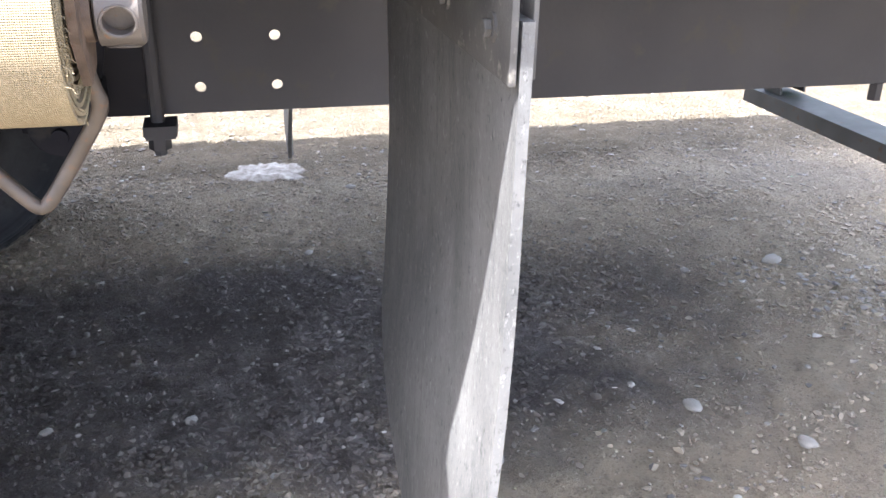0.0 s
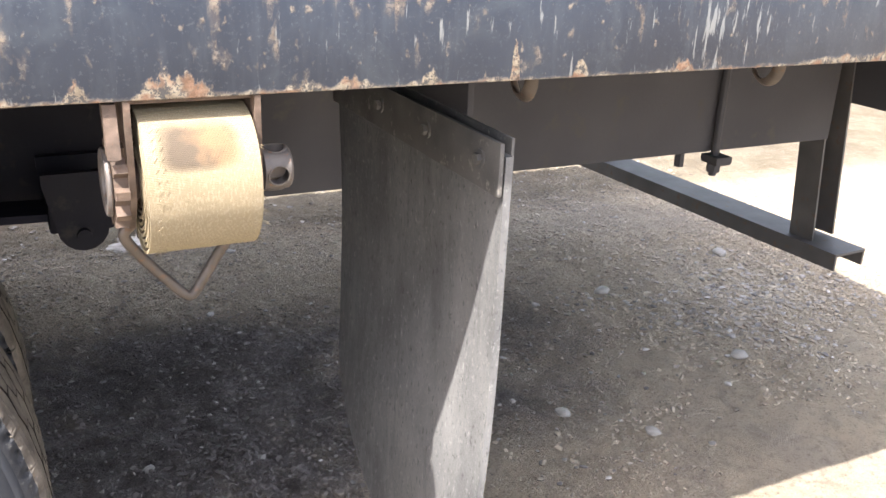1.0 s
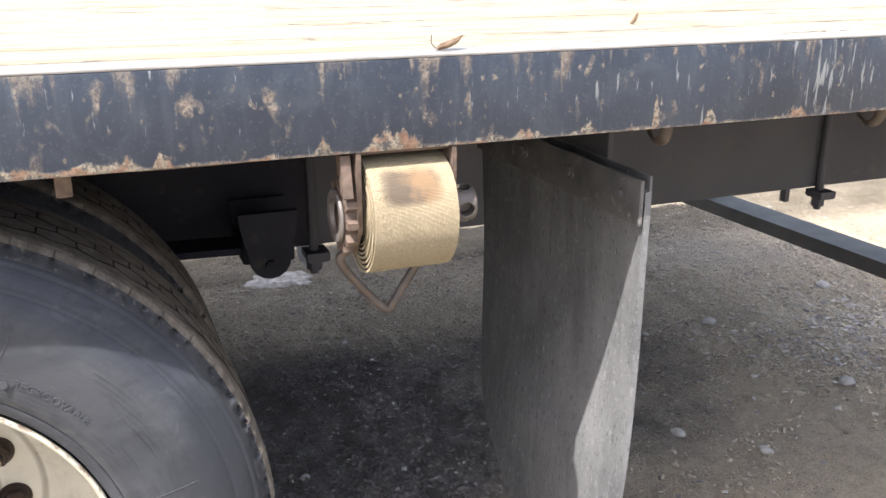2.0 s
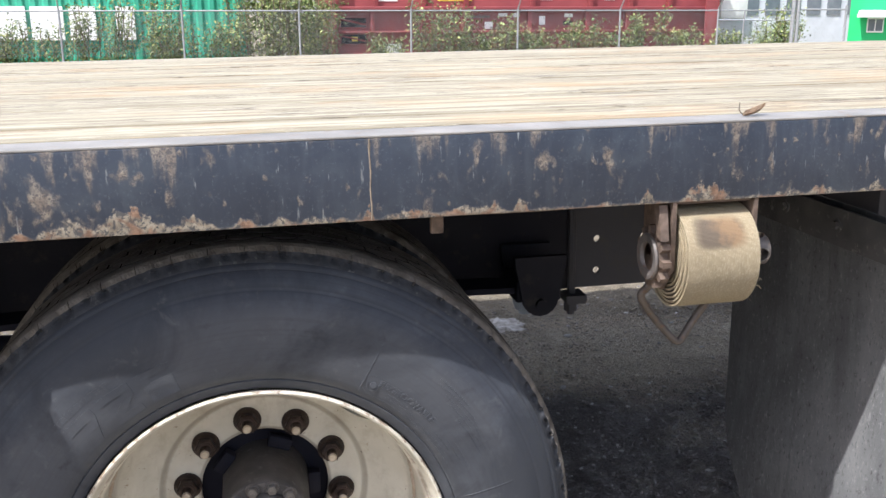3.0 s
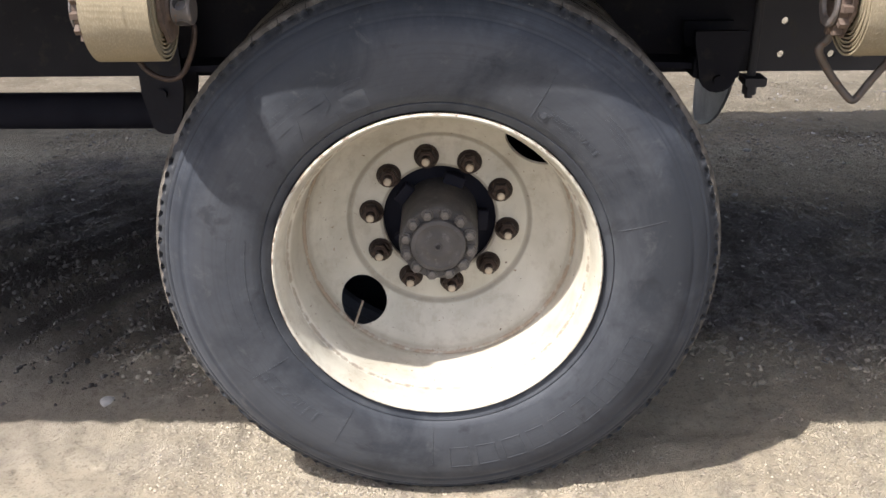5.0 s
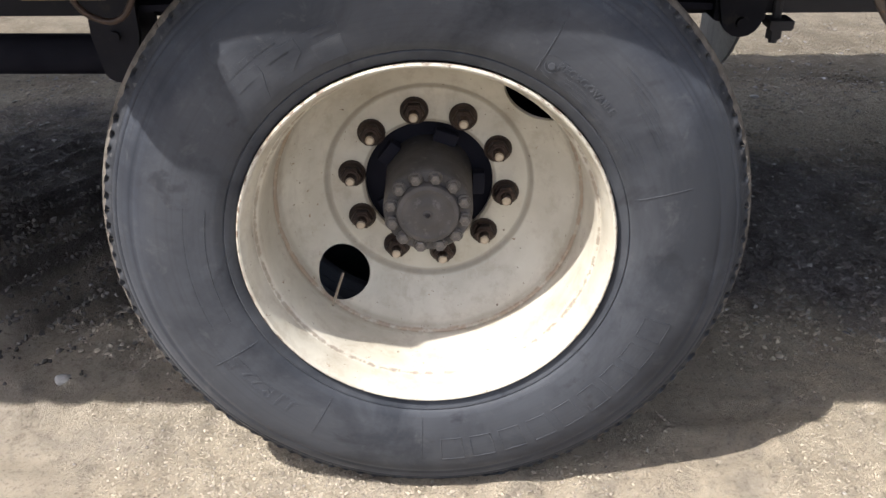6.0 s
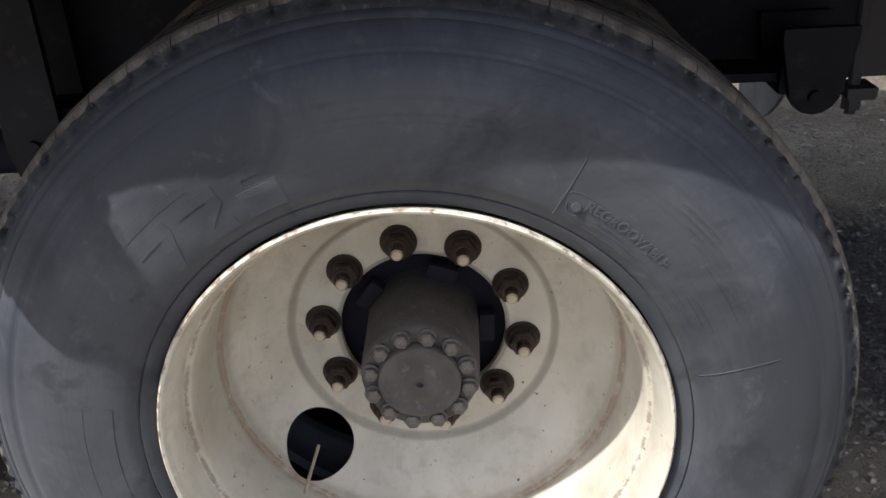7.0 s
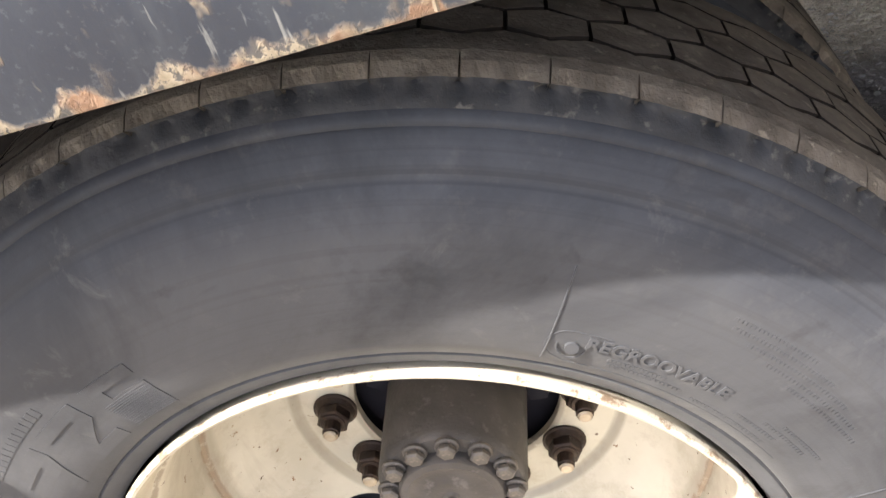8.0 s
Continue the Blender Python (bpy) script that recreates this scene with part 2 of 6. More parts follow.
def rubber(name, c1, c2, rough=0.62, dust=0.16):
    s = Shade(name, rough)
    s.b.inputs["Specular IOR Level"].default_value = 0.25
    a = s.mix(s.step(s.noise(3.0, 8, 0.68, warp=0.5), 0.36, 0.64), c1, c2)
    a = s.mix(s.math("MULTIPLY", s.step(s.noise(30, 5, 0.7), 0.55, 0.75), dust), a, (0.16, 0.15, 0.135))
    r2 = s.math("SQRT", s.math("ADD", s.math("POWER", s.axis(0), 2.0), s.math("POWER", s.axis(2), 2.0)))
    ring = s.node("ShaderNodeTexNoise")
    ring.noise_dimensions = "1D"
    ring.inputs["Scale"].default_value = 170.0
    ring.inputs["Detail"].default_value = 3.0
    s.link(r2, ring.inputs["W"])
    a = s.mix(s.math("MULTIPLY", s.step(ring.outputs["Fac"], 0.5, 0.7), 0.35), a, tuple(v * 0.55 for v in c1))
    if dust:
        grime = s.math("SUBTRACT", 1.0, s.step(s.math("ADD", r2, s.math("MULTIPLY", s.noise(9, 5, 0.6), 0.05)), 0.455, 0.485), True)
        a = s.mix(s.math("MULTIPLY", grime, s.math("ADD", 0.30, s.math("MULTIPLY", s.noise(4, 4), 0.6))), a, (0.056, 0.059, 0.065))
    a = s.mix(s.math("MULTIPLY", s.step(s.noise(3.6, 7, 0.66, warp=0.6), 0.47, 0.61), 0.70), a, (0.013, 0.016, 0.022))
    a = s.mix(s.math("MULTIPLY", s.step(s.noise(14, 5, 0.6, warp=0.6), 0.60, 0.70), 0.6), a, (0.013, 0.014, 0.018))
    a = s.mix(s.math("MULTIPLY", s.step(s.noise(22, 6, 0.7, warp=0.5), 0.60, 0.74), 0.4), a, (0.10, 0.10, 0.10))
    s.colour(a)
    s.b.inputs["Sheen Weight"].default_value = 0.08
    s.b.inputs["Sheen Roughness"].default_value = 0.5
    s.bump(s.noise(500, 3), 0.15, 0.0006)
    s.bump(s.noise(30, 4), 0.12, 0.002)
    return s.m


def rim_paint():
    s = Shade("cream_wheel_paint", 0.42)
    a = s.mix(s.step(s.noise(9, 5), 0.35, 0.7), (0.425, 0.396, 0.322), (0.550, 0.518, 0.436))
    a = s.mix(s.math("MULTIPLY", s.step(s.noise(25, 6, 0.7), 0.50, 0.72), 0.5), a, (0.29, 0.237, 0.175))
    r2 = s.math("SQRT", s.math("ADD", s.math("POWER", s.axis(0), 2.0), s.math("POWER", s.axis(2), 2.0)))
    rust = s.mix(s.noise(60, 4, 0.7), (0.10, 0.05, 0.028), (0.27, 0.155, 0.08))
    side = s.math("MULTIPLY", s.step(s.math("ADD", s.axis(0), s.math("MULTIPLY", s.noise(7, 3), 0.12)), 0.02, -0.16), 0.045)
    a = s.mix(s.step(s.math("ADD", s.noise(48, 5, 0.72), side), 0.70, 0.725), a, rust)
    a = s.mix(s.math("MULTIPLY", s.step(s.noise(1.0, 5, 0.7, s.stretch(16, 16, 3.0), 0.4), 0.56, 0.70), 0.35), a, (0.25, 0.20, 0.14))
    a = s.mix(s.math("MULTIPLY", s.step(s.noise(95, 3, 0.6), 0.70, 0.72), 0.9), a, (0.085, 0.048, 0.028))
    depth = s.axis(1)
    # a patchy brown tint over the barrel
    barrel_tint = s.math("MULTIPLY", s.step(r2, 0.262, 0.274), s.step(depth, 0.012, 0.035))
    barrel_tint = s.math("MULTIPLY", barrel_tint, s.math("ADD", 0.02, s.math("MULTIPLY", s.step(s.noise(6, 5, 0.65, warp=0.5), 0.42, 0.68), 0.26)))
    a = s.mix(barrel_tint, a, (0.20, 0.158, 0.110))
    # dirt and rust in the creases, broad and faint, then narrow and eaten
    for way, at, half, gate, amount, tone in ((depth, 0.1790, 0.016, 0.30, 0.35, (0.19, 0.15, 0.105)), (r2, 0.1880, 0.0075, 0.22, 0.42, (0.17, 0.14, 0.105)), (depth, 0.1770, 0.005, 0.43, 0.55, rust),
                                              (r2, 0.3035, 0.0045, 0.52, 0.85, (0.12, 0.07, 0.042)), (depth, 0.0575, 0.0032, 0.46, 0.65, (0.13, 0.09, 0.06)), (r2, 0.1200, 0.006, 0.30, 0.5, (0.14, 0.115, 0.09))):
        near = s.math("SUBTRACT", 1.0, s.math("DIVIDE", s.math("ABSOLUTE", s.math("SUBTRACT", way, at)), half), True)
        eaten = s.step(s.math("ADD", s.math("ADD", s.math("MULTIPLY", near, 0.12), side), s.noise(55, 6, 0.75)), gate + 0.09, gate + 0.19)
        a = s.mix(s.math("MULTIPLY", s.math("MULTIPLY", eaten, s.step(near, 0.0, 0.5)), amount), a, tone)
    s.colour(a)
    s.bump(s.noise(120, 4), 0.12, 0.001)
    s.bump(s.noise(18, 3), 0.10, 0.003)
    return s.m


def strap_mat(stain):
    s = Shade("stained_webbing" if stain else "plain_webbing", 0.85)
    a = s.mix(s.step(s.noise(14, 5), 0.3, 0.7), (0.200, 0.164, 0.103), (0.250, 0.207, 0.134))
    w = s.node("ShaderNodeTexWave")
    w.inputs["Scale"].default_value = 185.0
    w.inputs["Distortion"].default_value = 0.7
    w.inputs["Detail"].default_value = 2.0
    w.bands_direction = "Z"
    s.link(s.co, w.inputs["Vector"])
    v = s.node("ShaderNodeTexWave")
    v.inputs["Scale"].default_value = 230.0
    v.inputs["Distortion"].default_value = 1.0
    v.bands_direction = "X"
    s.link(s.co, v.inputs["Vector"])
    a = s.mix(s.math("MULTIPLY", w.outputs["Fac"], 0.20), a, (0.235, 0.178, 0.092))
    a = s.mix(s.math("MULTIPLY", s.step(s.noise(1.0, 4, 0.7, s.stretch(500, 500, 160)), 0.5, 0.6), 0.35), a, (0.37, 0.315, 0.22))
    if stain:
        x, z = s.axis(0), s.axis(2)
        dx = s.math("DIVIDE", s.math("ADD", x, 0.004), 0.040)
        dz = s.math("DIVIDE", s.math("ADD", z, -0.047), 0.023)
        rad = s.math("ADD", s.math("POWER", s.math("ABSOLUTE", dx), 4.0), s.math("POWER", s.math("ABSOLUTE", dz), 4.0))
        rad = s.math("ADD", rad, s.math("MULTIPLY", s.noise(30, 4), 0.7))
        blot = s.math("SUBTRACT", 1.0, s.step(rad, 0.55, 1.5), True)
        tone = s.mix(s.step(s.math("ADD", s.math("MULTIPLY", x, 6.0), s.noise(28, 4)), 0.42, 0.62), (0.072, 0.054, 0.038), (0.165, 0.105, 0.056))
        a = s.mix(s.math("MULTIPLY", blot, 0.95), a, tone)
    else:
        a = s.mix(s.math("MULTIPLY", s.step(s.noise(20, 4), 0.62, 0.7), 0.4), a, (0.3, 0.24, 0.15))
    s.colour(a)
    s.bump(s.math("ADD", w.outputs["Fac"], s.math("MULTIPLY", v.outputs["Fac"], 0.8)), 0.6, 0.0008)
    s.bump(s.noise(16, 4), 0.35, 0.004)
    return s.m


def wood():
    """Weathered laminated boards: thin strips, open cracks along the grain, rusty stains."""
    s = Shade("weathered_deck_wood", 0.8, jitter=True)
    lam = s.noise(1.0, 2, 0.6, s.stretch(0.7, 30, 0.01))
    a = s.mix(s.step(lam, 0.36, 0.64), (0.172, 0.151, 0.103), (0.290, 0.266, 0.200))
    a = s.mix(s.math("MULTIPLY", s.step(s.noise(1.0, 6, 0.7, s.stretch(3.0, 60, 3)), 0.49, 0.60), 0.8), a, (0.130, 0.106, 0.070))
    a = s.mix(s.math("MULTIPLY", s.step(s.noise(1.0, 6, 0.75, s.stretch(9, 60, 3)), 0.56, 0.66), 0.6), a, (0.42, 0.40, 0.335))
    a = s.mix(s.math("MULTIPLY", s.step(s.noise(1.0, 6, 0.7, s.stretch(2.0, 3.2, 3), 0.6), 0.52, 0.65), 0.55), a, (0.25, 0.158, 0.075))
    for long, across, thin, gate in ((1.1, 17, 0.010, 0.47), (2.6, 44, 0.016, 0.50)):
        line = s.math("ABSOLUTE", s.math("SUBTRACT", s.noise(1.0, 4, 0.6, s.stretch(long, across, 1)), 0.5))
        there = s.step(s.noise(1.0, 3, 0.6, s.stretch(3.0, 9, 2)), gate, gate + 0.08)
        a = s.mix(s.math("MULTIPLY", s.math("SUBTRACT", 1.0, s.step(line, thin * 0.4, thin), True), there), a, (0.045, 0.032, 0.022))
    s.colour(a)
    s.bump(s.noise(1.0, 5, 0.65, s.stretch(4, 220, 4)), 0.6, 0.004)
    s.bump(s.noise(1.0, 3, 0.6, s.stretch(0.9, 30, 1)), 0.5, 0.006)
    return s.m


def flap_rubber():
    """Black rubber with pale vertical scuffs."""
    s = Shade("scuffed_flap_rubber", 0.6)
    a = s.mix(s.step(s.noise(4, 6, 0.6), 0.35, 0.7), (0.074, 0.076, 0.079), (0.152, 0.154, 0.156))
    a = s.mix(s.math("MULTIPLY", s.step(s.noise(1.0, 6, 0.65, s.stretch(22, 22, 3.6)), 0.47, 0.70), 0.32), a, (0.22, 0.222, 0.22))
    a = s.mix(s.step(s.noise(1.0, 6, 0.75, s.stretch(120, 120, 80)), 0.57, 0.69), a, (0.25, 0.253, 0.252))
    a = s.mix(s.step(s.noise(1.0, 6, 0.75, s.stretch(110, 110, 65)), 0.56, 0.66), a, (0.04, 0.041, 0.044))
    a = s.mix(s.math("MULTIPLY", s.step(s.noise(1.0, 5, 0.65, s.stretch(11, 11, 1.6), 0.5), 0.50, 0.62), 0.45), a, (0.042, 0.044, 0.048))
    a = s.mix(s.math("MULTIPLY", s.step(s.noise(1.0, 6, 0.8, s.stretch(60, 60, 26), 0.5), 0.61, 0.70), 0.55), a, (0.29, 0.294, 0.292))
    s.colour(a)
    s.bump(s.noise(150, 5, 0.7), 0.5, 0.002)
    return s.m


def leaf_mat():
    s = Shade("shrub_leaves", 0.6)
    g = s.node("ShaderNodeNewGeometry")
    r = s.node("ShaderNodeValToRGB")
    e = r.color_ramp.elements
    e[0].color, e[1].color = (0.055, 0.085, 0.025, 1), (0.36, 0.38, 0.13, 1)
    k = e.new(0.6)
    k.color = (0.125, 0.175, 0.05, 1)
    s.link(g.outputs["Random Per Island"], r.inputs[0])
    s.colour(r.outputs[0])
    return s.m


M_RAIL = rail_paint()
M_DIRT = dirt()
M_GRAVEL = gravel_mat("grey_gravel", 0.85, 0.22)
M_GRIT = gravel_mat("earthy_grit", 0.8, 0.04)
M_PEBBLE = gravel_mat("pale_pebbles", 1.15, 0.55)
M_CRUMB = gravel_mat("dark_earth_crumbs", 1.0, 0.10)
M_CLOD = plain("dark_earth_clod", (0.060, 0.054, 0.050), (0.13, 0.117, 0.106), 20, 0.95, 0.0, 0.6, 200, gloss=0.1)
M_STONE = plain("river_stone", (0.24, 0.225, 0.205), (0.38, 0.36, 0.335), 30, 0.8, 0.0, 0.3, 150, (0.20, 0.18, 0.16))
M_TYRE = rubber("dusty_tyre_rubber", (0.0165, 0.0193, 0.0270), (0.0440, 0.0502, 0.0625))
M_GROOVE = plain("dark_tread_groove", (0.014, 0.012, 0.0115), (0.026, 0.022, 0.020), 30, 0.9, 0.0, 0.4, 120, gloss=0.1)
M_TREAD = plain("mud_worn_tread", (0.071, 0.063, 0.055), (0.168, 0.148, 0.126), 30, 0.9, 0.0, 0.7, 150, (0.195, 0.173, 0.146), dist=0.003, gloss=0.12)
M_SHOULDER = plain("dark_tyre_shoulder", (0.019, 0.0205, 0.0245), (0.045, 0.0475, 0.053), 32, 0.75, 0.0, 0.5, 110, (0.075, 0.074, 0.073), dist=0.0025, gloss=0.2)
M_RIM = rim_paint()
M_HUB = plain("greasy_hub_iron", (0.040, 0.036, 0.034), (0.080, 0.073, 0.069), 22, 0.7, 0.1, 0.5, 160, (0.10, 0.093, 0.087), dist=0.002)
M_BOLT = plain("worn_hub_bolt", (0.060, 0.054, 0.050), (0.125, 0.113, 0.103), 40, 0.55, 0.2, 0.4, 160, (0.15, 0.13, 0.115))
M_NUT = plain("oily_rusted_nut", (0.016, 0.010, 0.008), (0.046, 0.027, 0.019), 70, 0.5, 0.3, 0.4, 200, (0.085, 0.05, 0.032))
M_STUD = plain("bare_stud", (0.35, 0.29, 0.22), (0.5, 0.43, 0.34), 80, 0.5, 0.5)
M_CHASSIS = plain("dusty_black_chassis", (0.041, 0.041, 0.047), (0.060, 0.059, 0.064), 4, 0.7, 0.0, 0.3, 90, (0.058, 0.055, 0.052), gloss=0.25)
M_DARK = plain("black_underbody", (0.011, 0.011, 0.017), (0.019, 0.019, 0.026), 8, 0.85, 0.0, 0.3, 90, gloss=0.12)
M_HANGER = plain("dusty_black_hanger", (0.009, 0.009, 0.0135), (0.016, 0.016, 0.0205), 9, 0.75, 0.0, 0.4, 90, (0.023, 0.022, 0.021), gloss=0.2)
M_STEEL = plain("grey_bar_steel", (0.062, 0.060, 0.060), (0.105, 0.10, 0.098), 10, 0.6, 0.3, 0.2, 150, (0.10, 0.07, 0.05))
M_RUST = plain("brown_rusty_steel", (0.060, 0.042, 0.032), (0.140, 0.100, 0.076), 70, 0.75, 0.1, 0.6, 220, (0.10, 0.055, 0.033))
M_HOOK = plain("dull_brown_hook_steel", (0.056, 0.046, 0.039), (0.102, 0.084, 0.072), 30, 0.5, 0.3, 0.4, 200, (0.11, 0.065, 0.04))
M_CAST = plain("grey_cast_iron", (0.078, 0.070, 0.066), (0.145, 0.128, 0.118), 40, 0.55, 0.3, 0.4, 220, (0.16, 0.09, 0.055))
M_STRAP_A = strap_mat(True)
M_STRAP_B = strap_mat(False)
M_WOOD = wood()
M_FLAP = flap_rubber()
M_PLATE = plain("dusty_flap_plate", (0.046, 0.046, 0.047), (0.098, 0.095, 0.092), 16, 0.7, 0.0, 0.4, 200, (0.17, 0.162, 0.15))
M_SEAM = plain("rusty_weld", (0.11, 0.088, 0.066), (0.22, 0.18, 0.13), 60, 0.8)
M_TRIM = plain("bare_rail_top", (0.132, 0.126, 0.116), (0.215, 0.204, 0.188), 11, 0.55, 0.1, 0.3, 200, (0.16, 0.13, 0.105))
M_GREEN = plain("green_container_paint", (0.025, 0.25, 0.155), (0.05, 0.34, 0.22), 1.2, 0.55)
M_GREENWALL = plain("bright_green_wall", (0.01, 0.36, 0.10), (0.015, 0.42, 0.13), 1.5, 0.6)
M_MAROON = plain("maroon_steel", (0.17, 0.03, 0.035), (0.24, 0.05, 0.05), 1.5, 0.6)
M_WHITE = plain("white_paint", (0.70, 0.70, 0.68), (0.82, 0.82, 0.80), 4, 0.5)
M_GALV = plain("galvanised_steel", (0.22, 0.225, 0.23), (0.32, 0.325, 0.33), 20, 0.5, 0.3)
M_YELLOW = plain("yellow_decal", (0.75, 0.55, 0.05), (0.8, 0.62, 0.1), 8, 0.5)
M_LEAF = leaf_mat()
M_BARK = plain("twig_bark", (0.10, 0.075, 0.05), (0.17, 0.13, 0.09), 20, 0.9)
M_DEAD = plain("dry_brown_leaf", (0.10, 0.05, 0.028), (0.42, 0.33, 0.22), 28, 0.7)
M_PALE = plain("pale_chalky_spill", (0.17, 0.15, 0.125), (0.50, 0.47, 0.43), 34, 0.9, 0.0, 0.8, 90, (0.13, 0.115, 0.095))
M_PANE = plain("dark_window_glass", (0.10, 0.12, 0.14), (0.16, 0.18, 0.2), 3, 0.1)
M_GREY = plain("grey_wall_paint", (0.42, 0.44, 0.47), (0.52, 0.54, 0.57), 2, 0.6)


# ---- mesh tools ----
def part(name, bm, material, parent=None, label="", smooth=40.0, at=None):
    """Links a bmesh as one mesh object, under a thing if one is given."""
    me = bpy.data.meshes.new(name)
    bmesh.ops.recalc_face_normals(bm, faces=bm.faces)
    bm.to_mesh(me)
    bm.free()
    return finish(name, me, material, parent, label, smooth, at)


def finish(name, me, material, parent=None, label="", smooth=40.0, at=None):
    me.materials.append(material)
    if smooth:
        me.polygons.foreach_set("use_smooth", [True] * len(me.polygons))
        me.set_sharp_from_angle(angle=radians(smooth))
    ob = new(name, me)
    if parent:
        ob.parent = parent
    if at is not None:
        ob.matrix_basis = at if isinstance(at, Matrix) else Matrix.Translation(at)
    if label:
        tagged(ob, label)
    return ob


def thing(name, label, category, at=(0, 0, 0), group="", kind=""):
    ob = new(name)
    ob.matrix_basis = at if isinstance(at, Matrix) else Matrix.Translation(at)
    ob.empty_display_size = 0.1
    return tagged(ob, label, category, group, kind)


def box(bm, x0, x1, y0, y1, z0, z1, bevel=0.0, m=None):
    r = bmesh.ops.create_cube(bm, size=1.0)
    t = Matrix.Translation(((x0 + x1) / 2, (y0 + y1) / 2, (z0 + z1) / 2)) @ Matrix.Diagonal((x1 - x0, y1 - y0, z1 - z0, 1))
    bmesh.ops.transform(bm, matrix=t, verts=r["verts"])
    vs = r["verts"]
    if bevel:
        es = list({e for v in vs for e in v.link_edges})
        out = bmesh.ops.bevel(bm, geom=es, offset=bevel, segments=2, affect="EDGES", profile=0.6)
        vs = list({v for f in out["faces"] for v in f.verts} | {v for v in vs if v.is_valid})
    if m is not None:
        bmesh.ops.transform(bm, matrix=m, verts=vs)
    return bm


def one(fn, *a, **k):
    bm = bmesh.new()
    fn(bm, *a, **k)
    return bm


def rod(bm, a, b, r, seg=12, r2=None, chamfer=0.0):
    """A round bar from a to b."""
    a, b = Vector(a), Vector(b)
    d = b - a
    q = d.to_track_quat("Z", "Y").to_matrix().to_4x4()
    prof = [(r, 0.0), (r if r2 is None else r2, d.length)]
    if chamfer:
        prof = [(r - chamfer, 0.0), (r, chamfer), (prof[1][0], d.length - chamfer), (prof[1][0] - chamfer, d.length)]
    rings = []
    for rr, z in prof:
        rings.append([bm.verts.new(Matrix.Translation(a) @ q @ Vector((rr * math.cos(i * math.tau / seg), rr * math.sin(i * math.tau / seg), z))) for i in range(seg)])
    for u, v in zip(rings, rings[1:]):
        for i in range(seg):
            bm.faces.new((u[i], u[(i + 1) % seg], v[(i + 1) % seg], v[i]))
    bm.faces.new(rings[0][::-1])
    bm.faces.new(rings[-1])
    return bm


def tube(bm, pts, r, seg=8, flat=1.0, closed=False):
    """A bar swept along points; flat squeezes it sideways."""
    pts = [Vector(p) for p in pts]
    n = len(pts)
    rings = []
    side = None
    for i, p in enumerate(pts):
        d = (pts[(i + 1) % n] - pts[i - 1]) if closed else (pts[min(i + 1, n - 1)] - pts[max(i - 1, 0)])
        d.normalize()
        if side is None:
            side = d.orthogonal().normalized()
        side = (side - d * side.dot(d)).normalized()
        up = d.cross(side)
        rings.append([bm.verts.new(p + side * r * math.cos(k * math.tau / seg) + up * r * flat * math.sin(k * math.tau / seg)) for k in range(seg)])
    pairs = list(zip(rings, rings[1:])) + ([(rings[-1], rings[0])] if closed else [])
    for u, v in pairs:
        for k in range(seg):
            bm.faces.new((u[k], u[(k + 1) % seg], v[(k + 1) % seg], v[k]))
    if not closed:
        bm.faces.new(rings[0][::-1])
        bm.faces.new(rings[-1])
    return bm


def spin(bm, prof, seg, closed=False):
    """Turns a profile of (radius, y) about the y axis."""
    rings = []
    for r, y in prof:
        rings.append([bm.verts.new((r * math.sin(i * math.tau / seg), y, r * math.cos(i * math.tau / seg))) for i in range(seg)])
    pairs = list(zip(rings, rings[1:])) + ([(rings[-1], rings[0])] if closed else [])
    for u, v in pairs:
        for i in range(seg):
            bm.faces.new((u[i], u[(i + 1) % seg], v[(i + 1) % seg], v[i]))
    return rings


def slab(bm, outline, depth, m=None):
    """A flat outline in x, z with a thickness along y."""
    vs = [bm.verts.new((x, 0, z)) for x, z in outline]
    f = bm.faces.new(vs)
    r = bmesh.ops.extrude_face_region(bm, geom=[f])
    top = [v for v in r["geom"] if isinstance(v, bmesh.types.BMVert)]
    bmesh.ops.translate(bm, vec=(0, depth, 0), verts=top)
    if m is not None:
        bmesh.ops.transform(bm, matrix=m, verts=vs + top)
    return bm


def raw(name, verts, faces):
    me = bpy.data.meshes.new(name)
    me.from_pydata([tuple(v) for v in verts], [], faces)
    me.update()
    return me


def letters(words, size, depth, bold=0.0):
    """A mesh of words in the built-in font, centred, in x, y with thickness along z."""
    cu = bpy.data.curves.new("letters", "FONT")
    cu.body, cu.size, cu.extrude, cu.align_x, cu.offset = words, size, depth, "CENTER", bold
    tmp = bpy.data.objects.new("letters", cu)
    scene.collection.objects.link(tmp)
    bpy.context.view_layer.update()
    me = bpy.data.meshes.new_from_object(tmp.evaluated_get(bpy.context.evaluated_depsgraph_get()))
    bpy.data.objects.remove(tmp)
    return me


def carved(bm, cut):
    """A mesh of bm with cut taken out of it."""
    obs = []
    for b in (bm, cut):
        me = bpy.data.meshes.new("carved")
        b.to_mesh(me)
        b.free()
        obs.append(bpy.data.objects.new("carved", me))
        scene.collection.objects.link(obs[-1])
    mod = obs[0].modifiers.new("holes", "BOOLEAN")
    mod.operation, mod.solver, mod.use_self, mod.object = "DIFFERENCE", "EXACT", True, obs[1]
    bpy.context.view_layer.update()
    out = bpy.data.meshes.new_from_object(obs[0].evaluated_get(bpy.context.evaluated_depsgraph_get()))
    for ob in obs:
        bpy.data.objects.remove(ob)
    return out


